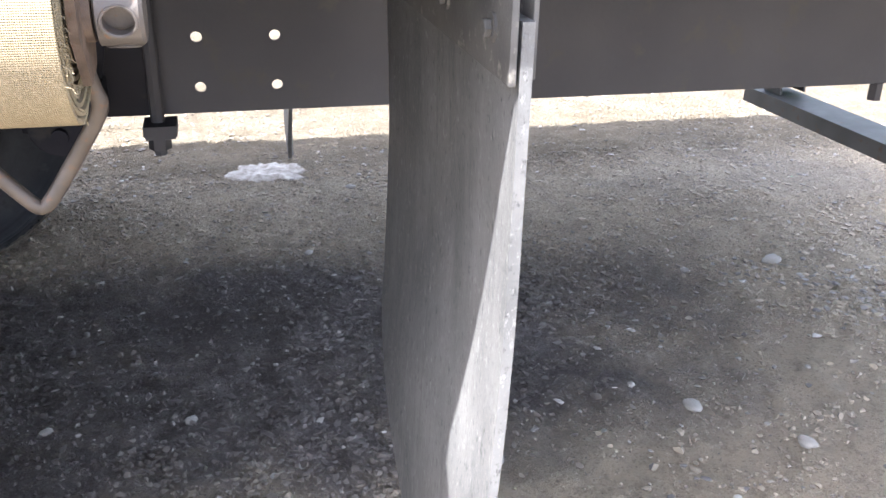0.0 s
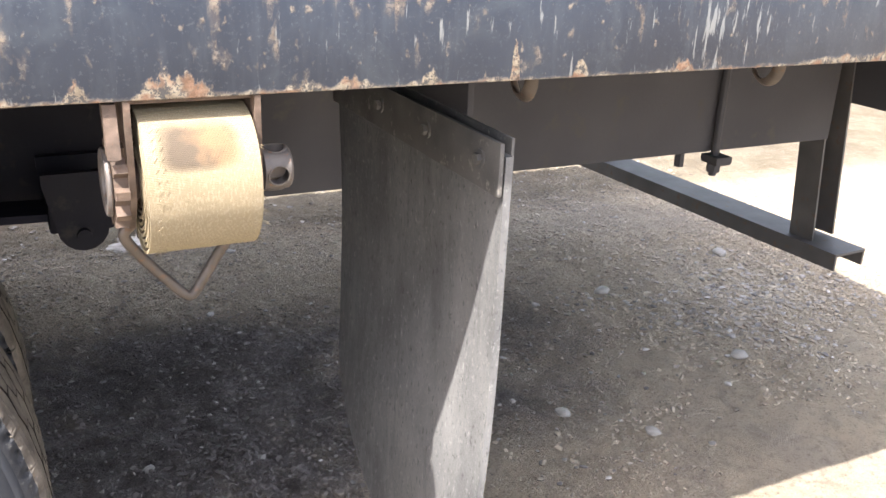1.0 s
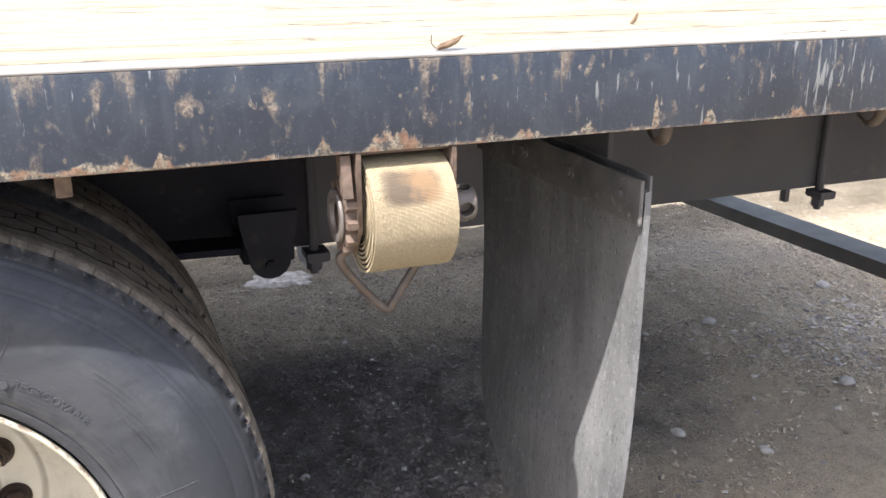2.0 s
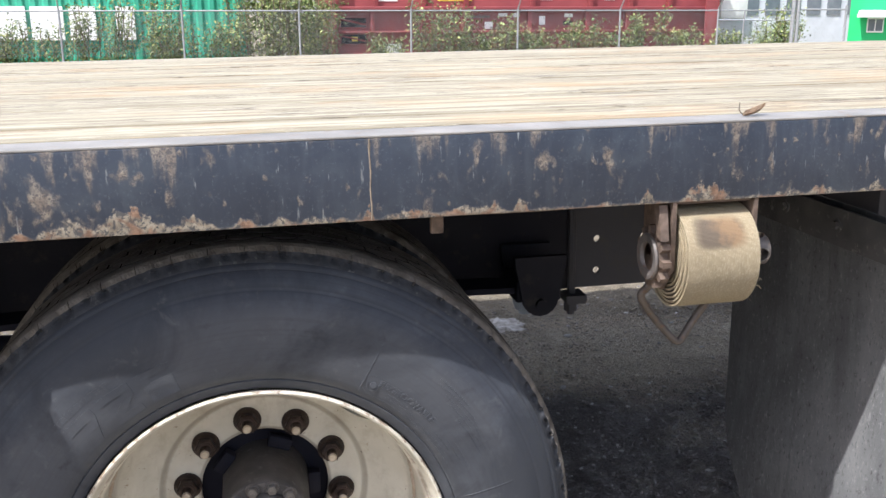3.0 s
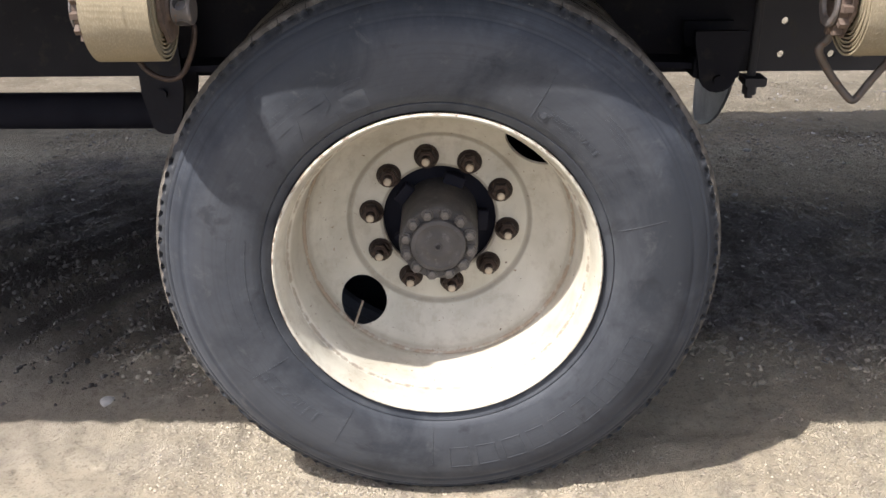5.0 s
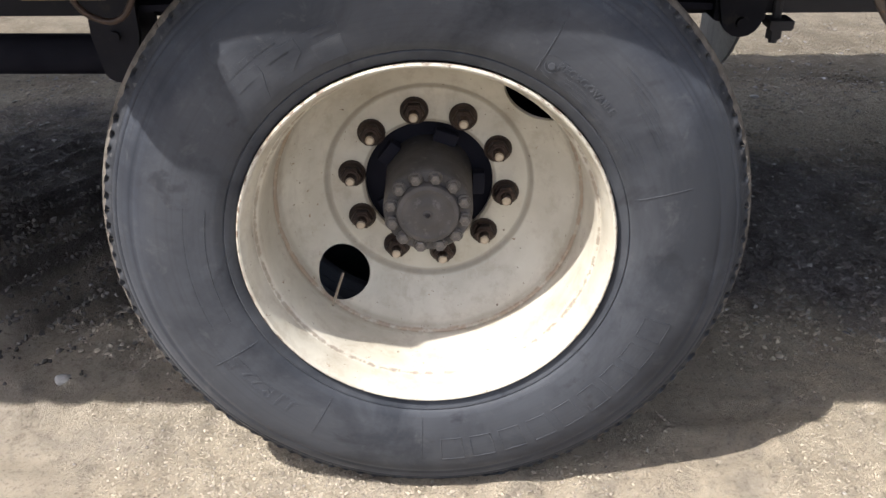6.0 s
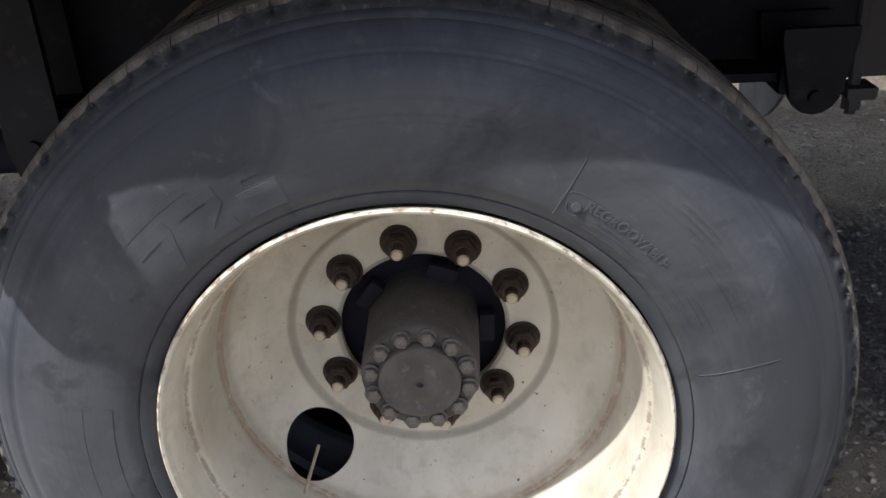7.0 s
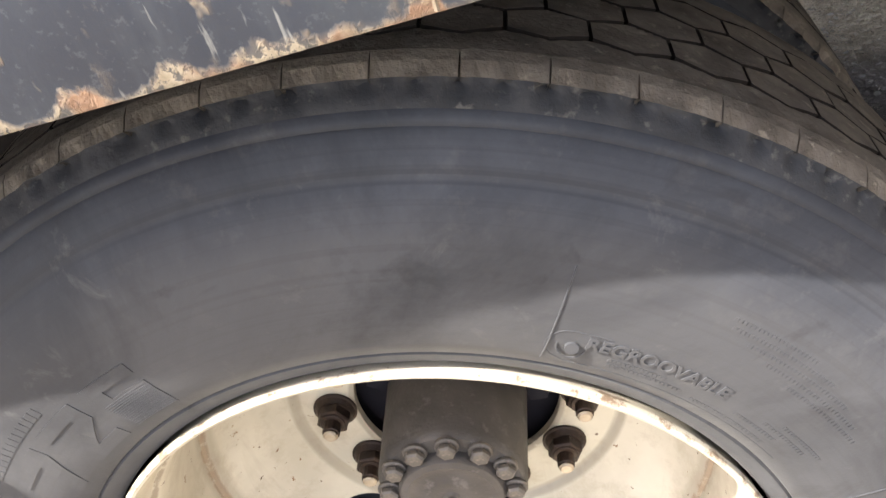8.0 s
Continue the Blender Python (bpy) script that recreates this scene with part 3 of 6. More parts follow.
# ---- ground ----
def lie(x, y):
    """Height of the yard's surface."""
    h = 0.010 * noise.noise((x * 1.3, y * 1.3, 0.0)) + 0.006 * noise.noise((x * 6, y * 6, 3.0)) + 0.010 * noise.noise((x * 15, y * 15, 6.0)) + 0.010 * max(0.0, noise.noise((x * 29, y * 29, 1.0)))
    near = math.exp(-((x + 1.15) / 0.6) ** 2 - ((y - 1.0) / 0.55) ** 2)
    h += near * 0.058 * (1.0 - 2.0 * abs(math.sin((x * 0.85 - y * 0.5 + 0.05 * noise.noise((x * 2, y * 2, 4.0))) * 30.0)) ** 0.6) * (0.7 + noise.noise((x * 3, y * 3, 9.0)))
    return h - 0.004


def axis_steps(lo, hi, step, far):
    mid = list(np.arange(lo, hi + 1e-6, step))
    out, d = [], step
    p = hi
    while p < far:
        d *= 1.35
        p += d
        out.append(p)
    before, d, p = [], step, lo
    while p > -far:
        d *= 1.35
        p -= d
        before.append(p)
    return before[::-1] + mid + out


xs, ys = axis_steps(-1.6, 4.0, 0.016, 900.0), axis_steps(-0.4, 3.0, 0.016, 900.0)


def fall(x, y):
    """The yard beyond the truck slopes a little down along x."""
    return -0.0157 * max(-30.0, min(30.0, x)) * max(0.0, min(1.0, (y - 5.0) / 9.0))


gv = [(x, y, (lie(x, y) if -5 < x < 9 and -5 < y < 9 else -0.004) + fall(x, y)) for y in ys for x in xs]
nx = len(xs)
gf = [(j * nx + i, j * nx + i + 1, (j + 1) * nx + i + 1, (j + 1) * nx + i) for j in range(len(ys) - 1) for i in range(nx - 1)]
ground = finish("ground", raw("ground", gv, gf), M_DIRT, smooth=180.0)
tagged(ground, "packed brown gravel yard, dry and dusty", "ground", kind="structure")

ICO = bmesh.new()
bmesh.ops.create_icosphere(ICO, subdivisions=1, radius=1.0)
ICO_V = np.array([v.co for v in ICO.verts])
ICO_F = [tuple(v.index for v in f.verts) for f in ICO.faces]
ICO.free()


def heap_at(x, y):
    """How thickly the pale pebbles lie."""
    return 1.15 - math.hypot((x - 2.85) / 0.60, (y - 1.16) / 0.38) - 0.5 * noise.noise((x * 3.1, y * 3.1, 2.0))


def strewn_at(x, y):
    """How thickly the common gravel lies: thin on the driven dust beside the truck."""
    k = 0.80 if y < 0.3 else 0.15 if y < 0.6 else -0.05
    if y < 0.32:
        k = 1.4
    k += 0.42 if x > 1.3 and y < 0.95 else 0.35 if x < -0.45 else -0.22 if y > 0.6 else 0.0
    return 0.5 + noise.noise((x * 0.9, y * 0.9, 9.0)) + 0.6 * noise.noise((x * 4.3, y * 4.3, 1.0)) - k


def stones(name, count, x0, x1, y0, y1, small, large, power, seed, thick, shape_v, shape_f, flat=(0.35, 0.6)):
    rng = np.random.default_rng(seed)
    verts, faces = [], []
    spread = rng.random((count, 7))
    for k in range(count):
        q = spread[k]
        x, y = x0 + (x1 - x0) * q[0], y0 + (y1 - y0) * q[1]
        if thick(x, y) < q[2]:
            continue
        s = small + (large - small) * q[3] ** power
        if y < 0.4:
            s = min(s, 0.0055)
        v = shape_v * rng.uniform(0.6, 1.3, (len(shape_v), 1)) * (s * np.array([0.75 + 0.7 * q[4], 0.95, flat[0] + (flat[1] - flat[0]) * q[5]]))
        a = q[6] * math.tau
        c, d = math.cos(a), math.sin(a)
        n = len(verts)
        verts.extend(np.stack([v[:, 0] * c - v[:, 1] * d + x, v[:, 0] * d + v[:, 1] * c + y, v[:, 2] + lie(x, y) + s * 0.05], 1).tolist())
        faces.extend([tuple(i + n for i in f) for f in shape_f])
    return raw(name, verts, faces)


OCT_V = np.array([(1, 0, 0), (0, 1, 0), (-1, 0, 0), (0, -1, 0), (0, 0, 1.0)])
OCT_F = [(0, 1, 4), (1, 2, 4), (2, 3, 4), (3, 0, 4)]
grit = finish("grit", stones("grit", 250000, -1.7, 3.4, -0.4, 2.4, 0.0016, 0.0048, 2.0, 2, lambda x, y: strewn_at(x, max(y, 0.33)) + (-0.25 if x > 1.25 and y < 1.0 else 0.35 if y > 0.55 else 0.12), OCT_V, OCT_F, (0.35, 0.7)), M_GRIT, smooth=0)
tagged(grit, "fine dark grit and crumbs of earth over the yard", "grit", kind="stuff")
gravel = finish("gravel", stones("gravel", 40000, -1.8, 3.9, -0.3, 3.4, 0.0025, 0.0120, 4.0, 4, strewn_at, ICO_V, ICO_F), M_GRAVEL, smooth=50.0)
tagged(gravel, "loose grey gravel scattered over the yard", "gravel", kind="stuff")
def rutted_at(x, y):
    """How thickly crumbled earth lies along the wheel ruts."""
    near = math.exp(-((x + 1.15) / 0.6) ** 2 - ((y - 1.0) / 0.55) ** 2)
    ridge = 1.0 - 1.6 * abs(math.sin((x * 0.85 - y * 0.5 + 0.05 * noise.noise((x * 2, y * 2, 4.0))) * 30.0)) ** 0.6
    return near * (ridge + 0.5 * noise.noise((x * 9, y * 9, 3.0)))


clods = finish("clods", stones("clods", 52000, -2.0, -0.35, 0.3, 2.0, 0.003, 0.0095, 2.0, 12, rutted_at, ICO_V, ICO_F, (0.6, 1.0)), M_CLOD, smooth=40.0)
tagged(clods, "crumbled dark earth along wheel ruts", "earth", kind="stuff")


def crumbled_at(x, y):
    """How thickly crumbs of dark earth lie under the truck."""
    k = 0.15 + 0.9 * noise.noise((x * 1.7, y * 1.7, 12.0)) + 0.7 * noise.noise((x * 7, y * 7, 5.0))
    return k + (0.30 if x < 1.2 else 0.05) - (0.5 if y < 0.55 else 0.0)


crumbs = finish("crumbs", stones("crumbs", 95000, -0.9, 3.4, 0.42, 2.5, 0.0022, 0.0095, 3.0, 21, crumbled_at, ICO_V, ICO_F, (0.5, 0.9)), M_CRUMB, smooth=40.0)
tagged(crumbs, "crumbs of dark grey-brown earth under the truck", "earth", kind="stuff")
pebbles = finish("pebbles", stones("pebbles", 15000, 1.9, 3.9, 0.5, 1.9, 0.0035, 0.0130, 2.2, 9, heap_at, ICO_V, ICO_F, (0.3, 0.55)), M_PEBBLE, smooth=60.0)
tagged(pebbles, "patch of pale loose pebbles on the dirt", "pebbles", kind="stuff")

stone_mesh = []
for k in range(6):
    bm = bmesh.new()
    bmesh.ops.create_icosphere(bm, subdivisions=2, radius=1.0)
    for v in bm.verts:
        v.co *= 1 + 0.28 * noise.noise(v.co * 1.4 + Vector((k * 7.1, 0, 0)))
        v.co.z *= 0.55
    me = bpy.data.meshes.new("stone")
    bm.to_mesh(me)
    bm.free()
    me.materials.append(M_STONE)
    me.polygons.foreach_set("use_smooth", [True] * len(me.polygons))
    stone_mesh.append(me)
STONES = [(2.538, 0.819, 0.03), (3.104, 1.537, 0.034), (1.982, 0.554, 0.022), (2.42, 1.39, 0.03), (1.822, 0.735, 0.024), (-0.802, 0.348, 0.022)]
rng = random.Random(8)
for k in range(30):
    STONES.append((rng.uniform(-1.3, 3.9), rng.uniform(0.45, 3.2), rng.uniform(0.010, 0.020)))
for k, (x, y, s) in enumerate(STONES):
    ob = new("stone", stone_mesh[k % 6])
    ob.matrix_basis = pose(x, y, lie(x, y) + s * 0.18, 0, 0, k * 67) @ Matrix.Diagonal((s, s * 0.8, s * 0.9, 1))
    tagged(ob, "small pale rounded stone lying in the dirt", "stone", "stones on the yard")

# pale spill
bm = bmesh.new()
rings = []
for j in range(1, 9):
    ring = []
    for i in range(64):
        a = i * math.tau / 64
        r = 0.165 * (j / 8) * (0.75 + 0.4 * noise.noise((1.5 * math.cos(a), 1.5 * math.sin(a), 1.0)) + 0.22 * noise.noise((7 * math.cos(a), 7 * math.sin(a), 4.0)))
        x, y = 1.02 + 1.25 * r * math.cos(a), 2.44 + 0.8 * r * math.sin(a)
        ring.append(bm.verts.new((x, y, lie(x, y) + (0.0085 + 0.003 * noise.noise((x * 45, y * 45, 2.0)) - 0.010 * max(0.0, j / 8 - 0.55) if j < 8 else -0.006))))
    rings.append(ring)
bm.faces.new(rings[0])
for u, v in zip(rings, rings[1:]):
    for i in range(64):
        bm.faces.new((u[i], u[(i + 1) % 64], v[(i + 1) % 64], v[i]))
tagged(part("spill", bm, M_PALE, smooth=180.0), "white chalky dried spill on the dirt", "spill")

# ---- truck ----
AXLE_Z, MID_Y = 0.511, 1.178
truck = thing("flatbed_truck", "dark navy flatbed truck with wooden deck and cream wheels", "truck")


# side rails of the deck
X0, X1 = -3.4, 2.80
RAIL_Y, FAR_Y = -0.085, 2.441
for y0, y1, s in ((RAIL_Y, RAIL_Y + 0.075, 1), (FAR_Y - 0.075, FAR_Y, -1)):
    bm = bmesh.new()
    yw = (y0, y0 + 0.009) if s > 0 else (y1 - 0.009, y1)
    box(bm, X0, X1, yw[0], yw[1], 1.0945, 1.2115, 0.003)
    ya, yb = (y0 + 0.009, y1) if s > 0 else (y0, y1 - 0.009)
    box(bm, X0, X1, ya, yb, 1.0945, 1.1035, 0.002)
    rail = part("side_rail", bm, M_RAIL, truck, "worn navy steel side rail with rusty edges")
    part("rail_cap", one(box, X0, X1, y0 + 0.001, y1, 1.2115, 1.215, 0.0015), M_TRIM, rail, "bare grey top flange")
for x in (0.194, -2.2, 2.45):
    part("weld_seam", one(tube, [(x + 0.0006 * math.sin(k * 1.3), RAIL_Y + 0.0005, 1.096 + k * 0.0115) for k in range(11)], 0.0014, 6), M_SEAM, truck)

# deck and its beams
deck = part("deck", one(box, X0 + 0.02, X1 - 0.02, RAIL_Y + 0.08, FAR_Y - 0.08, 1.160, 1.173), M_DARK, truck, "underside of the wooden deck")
PLANKS = 17
PW = (FAR_Y - RAIL_Y - 0.15) / PLANKS
plank_bm = box(bmesh.new(), X0 + 0.02, X1 - 0.02, -PW / 2 + 0.0015, PW / 2 - 0.0015, 0.0, 0.044, 0.003)
plank_me = bpy.data.meshes.new("plank")
plank_bm.to_mesh(plank_me)
plank_bm.free()
plank_me.materials.append(M_WOOD)
rnd = random.Random(21)
for i in range(PLANKS):
    ob = new("plank", plank_me)
    ob.parent = deck
    ob.matrix_basis = pose(0, RAIL_Y + 0.075 + PW * (i + 0.5), 1.1735 + rnd.uniform(-0.001, 0.0015), rnd.uniform(-0.4, 0.4))
for i in range(15):
    bm = bmesh.new()
    x = -3.2 + i * 0.405
    box(bm, x - 0.03, x + 0.03, RAIL_Y + 0.012, FAR_Y - 0.012, 1.104, 1.110)
    box(bm, x - 0.004, x + 0.004, RAIL_Y + 0.012, FAR_Y - 0.012, 1.110, 1.152)
    box(bm, x - 0.03, x + 0.03, RAIL_Y + 0.012, FAR_Y - 0.012, 1.152, 1.159)
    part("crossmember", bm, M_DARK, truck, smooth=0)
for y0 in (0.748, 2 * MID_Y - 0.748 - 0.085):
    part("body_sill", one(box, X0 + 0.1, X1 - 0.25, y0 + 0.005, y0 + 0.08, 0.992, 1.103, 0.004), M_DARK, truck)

# chassis rails with bolt holes through the web
FR_Z0, FR_Z1 = 0.702, 0.99


def holed_web(bm, x0, x1, y, t, z0, z1, holes, r):
    """A plate in x, z with round holes, built of strips round each hole."""
    cuts = sorted({x0, x1} | {h[0] + d for h in holes for d in (-0.02, 0.02)})
    zc = sorted({z0, z1} | {h[1] + d for h in holes for d in (-0.02, 0.02)})
    faces = []
    for xa, xb in zip(cuts, cuts[1:]):
        for za, zb in zip(zc, zc[1:]):
            hit = [h for h in holes if xa < h[0] < xb and za < h[1] < zb]
            if not hit:
                faces.append(bm.faces.new([bm.verts.new((px, y, pz)) for px, pz in ((xa, za), (xb, za), (xb, zb), (xa, zb))]))
                continue
            hx, hz = hit[0]
            n = 16
            inner = [bm.verts.new((hx + r * math.cos(i * math.tau / n), y, hz + r * math.sin(i * math.tau / n))) for i in range(n)]
            outer = []
            for i in range(n):
                c, s_ = math.cos(i * math.tau / n), math.sin(i * math.tau / n)
                k = 0.02 / max(abs(c), abs(s_))
                outer.append(bm.verts.new((hx + k * c, y, hz + k * s_)))
            for i in range(n):
                faces.append(bm.faces.new((inner[i], inner[(i + 1) % n], outer[(i + 1) % n], outer[i])))
    bmesh.ops.remove_doubles(bm, verts=bm.verts, dist=0.0003)
    r_ = bmesh.ops.extrude_face_region(bm, geom=list(bm.faces))
    bmesh.ops.translate(bm, vec=(0, t, 0), verts=[v for v in r_["geom"] if isinstance(v, bmesh.types.BMVert)])


HOLES = [(0.846, 0.825), (0.969, 0.825), (0.846, 0.744), (0.969, 0.744), (2.024, 0.931)]
for y, s in ((0.748, 1), (2 * MID_Y - 0.748, -1)):
    bm = bmesh.new()
    holed_web(bm, X0, 2.655, y if s > 0 else y - 0.009, 0.009, FR_Z0, FR_Z1, HOLES, 0.009)
    ya, yb = (y + 0.009, y + 0.08) if s > 0 else (y - 0.08, y - 0.009)
    box(bm, X0, 2.655, ya, yb, FR_Z0, FR_Z0 + 0.009)
    box(bm, X0, 2.655, ya, yb, FR_Z1 - 0.009, FR_Z1)
    part("chassis_rail", bm, M_CHASSIS, truck, "dull black chassis rail with bolt holes", smooth=0)
# thin dark plate over the near rail's web, up to x 0.770
part("frame_liner", one(box, X0 + 0.01, 0.770, 0.738, 0.7455, FR_Z0 + 0.002, FR_Z1 - 0.002, 0.0015), M_HANGER, truck, "dark plate on the chassis rail")
for x in (-2.4, -1.2, 1.45, 2.5):
    part("chassis_crossmember", one(box, x - 0.04, x + 0.04, 0.76, 2 * MID_Y - 0.76, 0.80, 0.96, 0.006), M_DARK, truck)


def clamp_bolt(x):
    """A U-bolt over the chassis rail with its plate and nuts."""
    bm = bmesh.new()
    tube(bm, [(x, 0.733, 1.04), (x, 0.733, 0.88), (x, 0.733, 0.66)], 0.011, 8)
    u = part("clamp_bolt", bm, M_CHASSIS, truck)
    bm = bmesh.new()
    slab(bm, [(-0.018, -0.010), (0.026, -0.010), (0.030, -0.004), (0.030, 0.011), (-0.022, 0.011), (-0.022, -0.004)], 0.06, Matrix.Translation((x, 0.70, 0.684)))
    part("clamp_plate", bm, M_CHASSIS, u)
    part("nut", one(rod, (x, 0.733, 0.672), (x, 0.733, 0.650), 0.018, 6), M_CHASSIS, u)
    part("nut", one(rod, (x, 0.733, 0.650), (x, 0.733, 0.640), 0.010, 8), M_CHASSIS, u)


clamp_bolt(0.775)
clamp_bolt(2.225)
part("bolt", one(rod, (2.125, 0.755, 0.703), (2.125, 0.755, 0.668), 0.013, 6), M_CHASSIS, truck)

# leaf springs, hangers, axle, prop shaft
for side in (1, -1):
    yy = 0.66 if side > 0 else 2 * MID_Y - 0.66
    for k in range(6):
        half = (0.64, 0.40, 0.35, 0.29, 0.23, 0.17)[k]
        pts = [(x, yy, 0.752 - 0.018 * k - 0.012 * (x / 0.64) ** 2) for x in np.linspace(-half, half, 13)]
        bm = bmesh.new()
        for (xa, _, za), (xb, _, zb) in zip(pts, pts[1:]):
            v = [bm.verts.new(p) for p in ((xa, yy - 0.045, za), (xb, yy - 0.045, zb), (xb, yy + 0.045, zb), (xa, yy + 0.045, za), (xa, yy - 0.045, za + 0.014), (xb, yy - 0.045, zb + 0.014), (xb, yy + 0.045, zb + 0.014), (xa, yy + 0.045, za + 0.014))]
            for f in ((0, 1, 2, 3), (7, 6, 5, 4), (0, 4, 5, 1), (3, 2, 6, 7)):
                bm.faces.new([v[i] for i in f])
        part("spring_leaf", bm, M_DARK, truck)
    for hx, zb, w, foot, deep, pin in ((0.651, 0.692, 0.060, 0.043, 1.0, 0.03), (-0.640, 0.600, 0.050, 0.036, 0.8, 0.10)):
        bm = bmesh.new()
        head = zb + 0.142 if hx > 0 else 0.98
        waist = zb + 0.10 if hx < 0 else head - 0.02
        out = [(-w, head), (-w, waist)] + [(foot * math.cos(a), zb + foot * deep + foot * deep * math.sin(a)) for a in np.linspace(math.pi, math.tau, 9)] + [(w, waist), (w, head)]
        ya = yy - 0.075 if side > 0 else yy + 0.06
        slab(bm, out, 0.016, Matrix.Translation((hx, ya, 0)))
        hang = part("spring_hanger", bm, M_HANGER, truck, "black cast spring hanger")
        part("hanger_plate", one(slab, out, 0.016, Matrix.Translation((hx, ya + (0.12 if side > 0 else -0.12), 0))), M_HANGER, hang)
        if hx > 0:
            yb = (yy - 0.06, 0.7375) if side > 0 else (2 * MID_Y - 0.7475, yy + 0.06)
            part("bracket", one(box, hx - w * 0.9, hx + w * 0.9, yb[0], yb[1], zb + 0.030, zb + 0.082, 0.006), M_HANGER, hang)
        part("pin", one(rod, (hx, yy - 0.085, zb + pin), (hx, yy + 0.085, zb + pin), 0.012, 10), M_HANGER, hang)
for yy in (0.66, 2 * MID_Y - 0.66):
    part("spring_seat", one(box, -0.06, 0.06, yy - 0.05, yy + 0.05, AXLE_Z + 0.05, 0.660, 0.006), M_DARK, truck)
part("axle_tube", one(rod, (0, 0.3, AXLE_Z), (0, 2 * MID_Y - 0.3, AXLE_Z), 0.07, 20), M_DARK, truck)
bm = bmesh.new()
spin(bm, [(0.001, -0.2), (0.10, -0.2), (0.19, -0.12), (0.215, -0.0103), (0.19, 0.12), (0.10, 0.2), (0.001, 0.2)], 24)
part("differential", bm, M_DARK, truck, at=(0, MID_Y, AXLE_Z))
part("prop_shaft", one(rod, (-0.2, MID_Y, 0.49), (-3.3, MID_Y, 0.50), 0.055, 20), M_DARK, truck)
part("brake_line", one(tube, [(0.16 + 0.03 * k, -0.012, 1.090 - 0.010 * math.sin(k * math.pi / 19)) for k in range(20)], 0.003, 6), M_RUST, truck)

# wheel
TYRE_PROF = [(0.3055, 0.034), (0.3056, 0.018), (0.3058, 0.0140), (0.3072, 0.0122), (0.311, 0.0095), (0.318, 0.0050), (0.3225, 0.0032), (0.3245, 0.0052), (0.3265, 0.0015), (0.34, -0.0040),
             (0.36, -0.0080), (0.38, -0.0098), (0.405, -0.0105), (0.425, -0.0092), (0.444, -0.0055), (0.458, -0.0005), (0.466, 0.0038), (0.4685, 0.0060), (0.4715, 0.0058), (0.480, 0.0105), (0.4860, 0.0138),
             (0.4930, 0.0182), (0.4955, 0.0210), (0.4980, 0.0208), (0.502, 0.0240), (0.508, 0.0310), (0.5125, 0.0400), (0.5150, 0.052)]
WID = 0.28
TREAD_R = 0.5285


def squash(co):
    """Where the tyre stands on the yard it is flat."""
    low = -AXLE_Z + 0.002
    if co.z < low:
        co.y += (0.12 if co.y > WID / 2 else -0.12) * (low - co.z)
        co.z = low


def make_tyre():
    prof = TYRE_PROF + [(0.5155, WID / 2)] + [(r, WID - y) for r, y in TYRE_PROF[::-1]]
    bm = bmesh.new()
    spin(bm, prof, 160)
    for v in bm.verts:
        squash(v.co)
    return bm


def skin(r):
    """How far the sidewall lies back at that radius."""
    return float(np.interp(r, [p[0] for p in TYRE_PROF], [p[1] for p in TYRE_PROF]))


BLOCKS, FLANK_R = 60, 0.5045


def rib_edge(a, flip):
    """Worn outer edge of the tread: where it lies across the tyre, and how low it is."""
    q = a * BLOCKS / math.tau
    c, d = math.cos(a) * 9, math.sin(a) * 9
    wob = noise.noise((c * 1.9, d * 1.9, 5.0 + flip)) + 0.6 * noise.noise((c * 5.3, d * 5.3, 2.0 + flip))
    wave = 0.5 - 0.5 * math.cos(q * math.tau * 2)
    fine = noise.noise((c * 17, d * 17, 8.0 + flip))
    return 0.0365 + 0.0030 * wave + 0.0030 * wob + 0.0012 * fine, 0.0082 + 0.0012 * wave + 0.0016 * wob + 0.0010 * fine


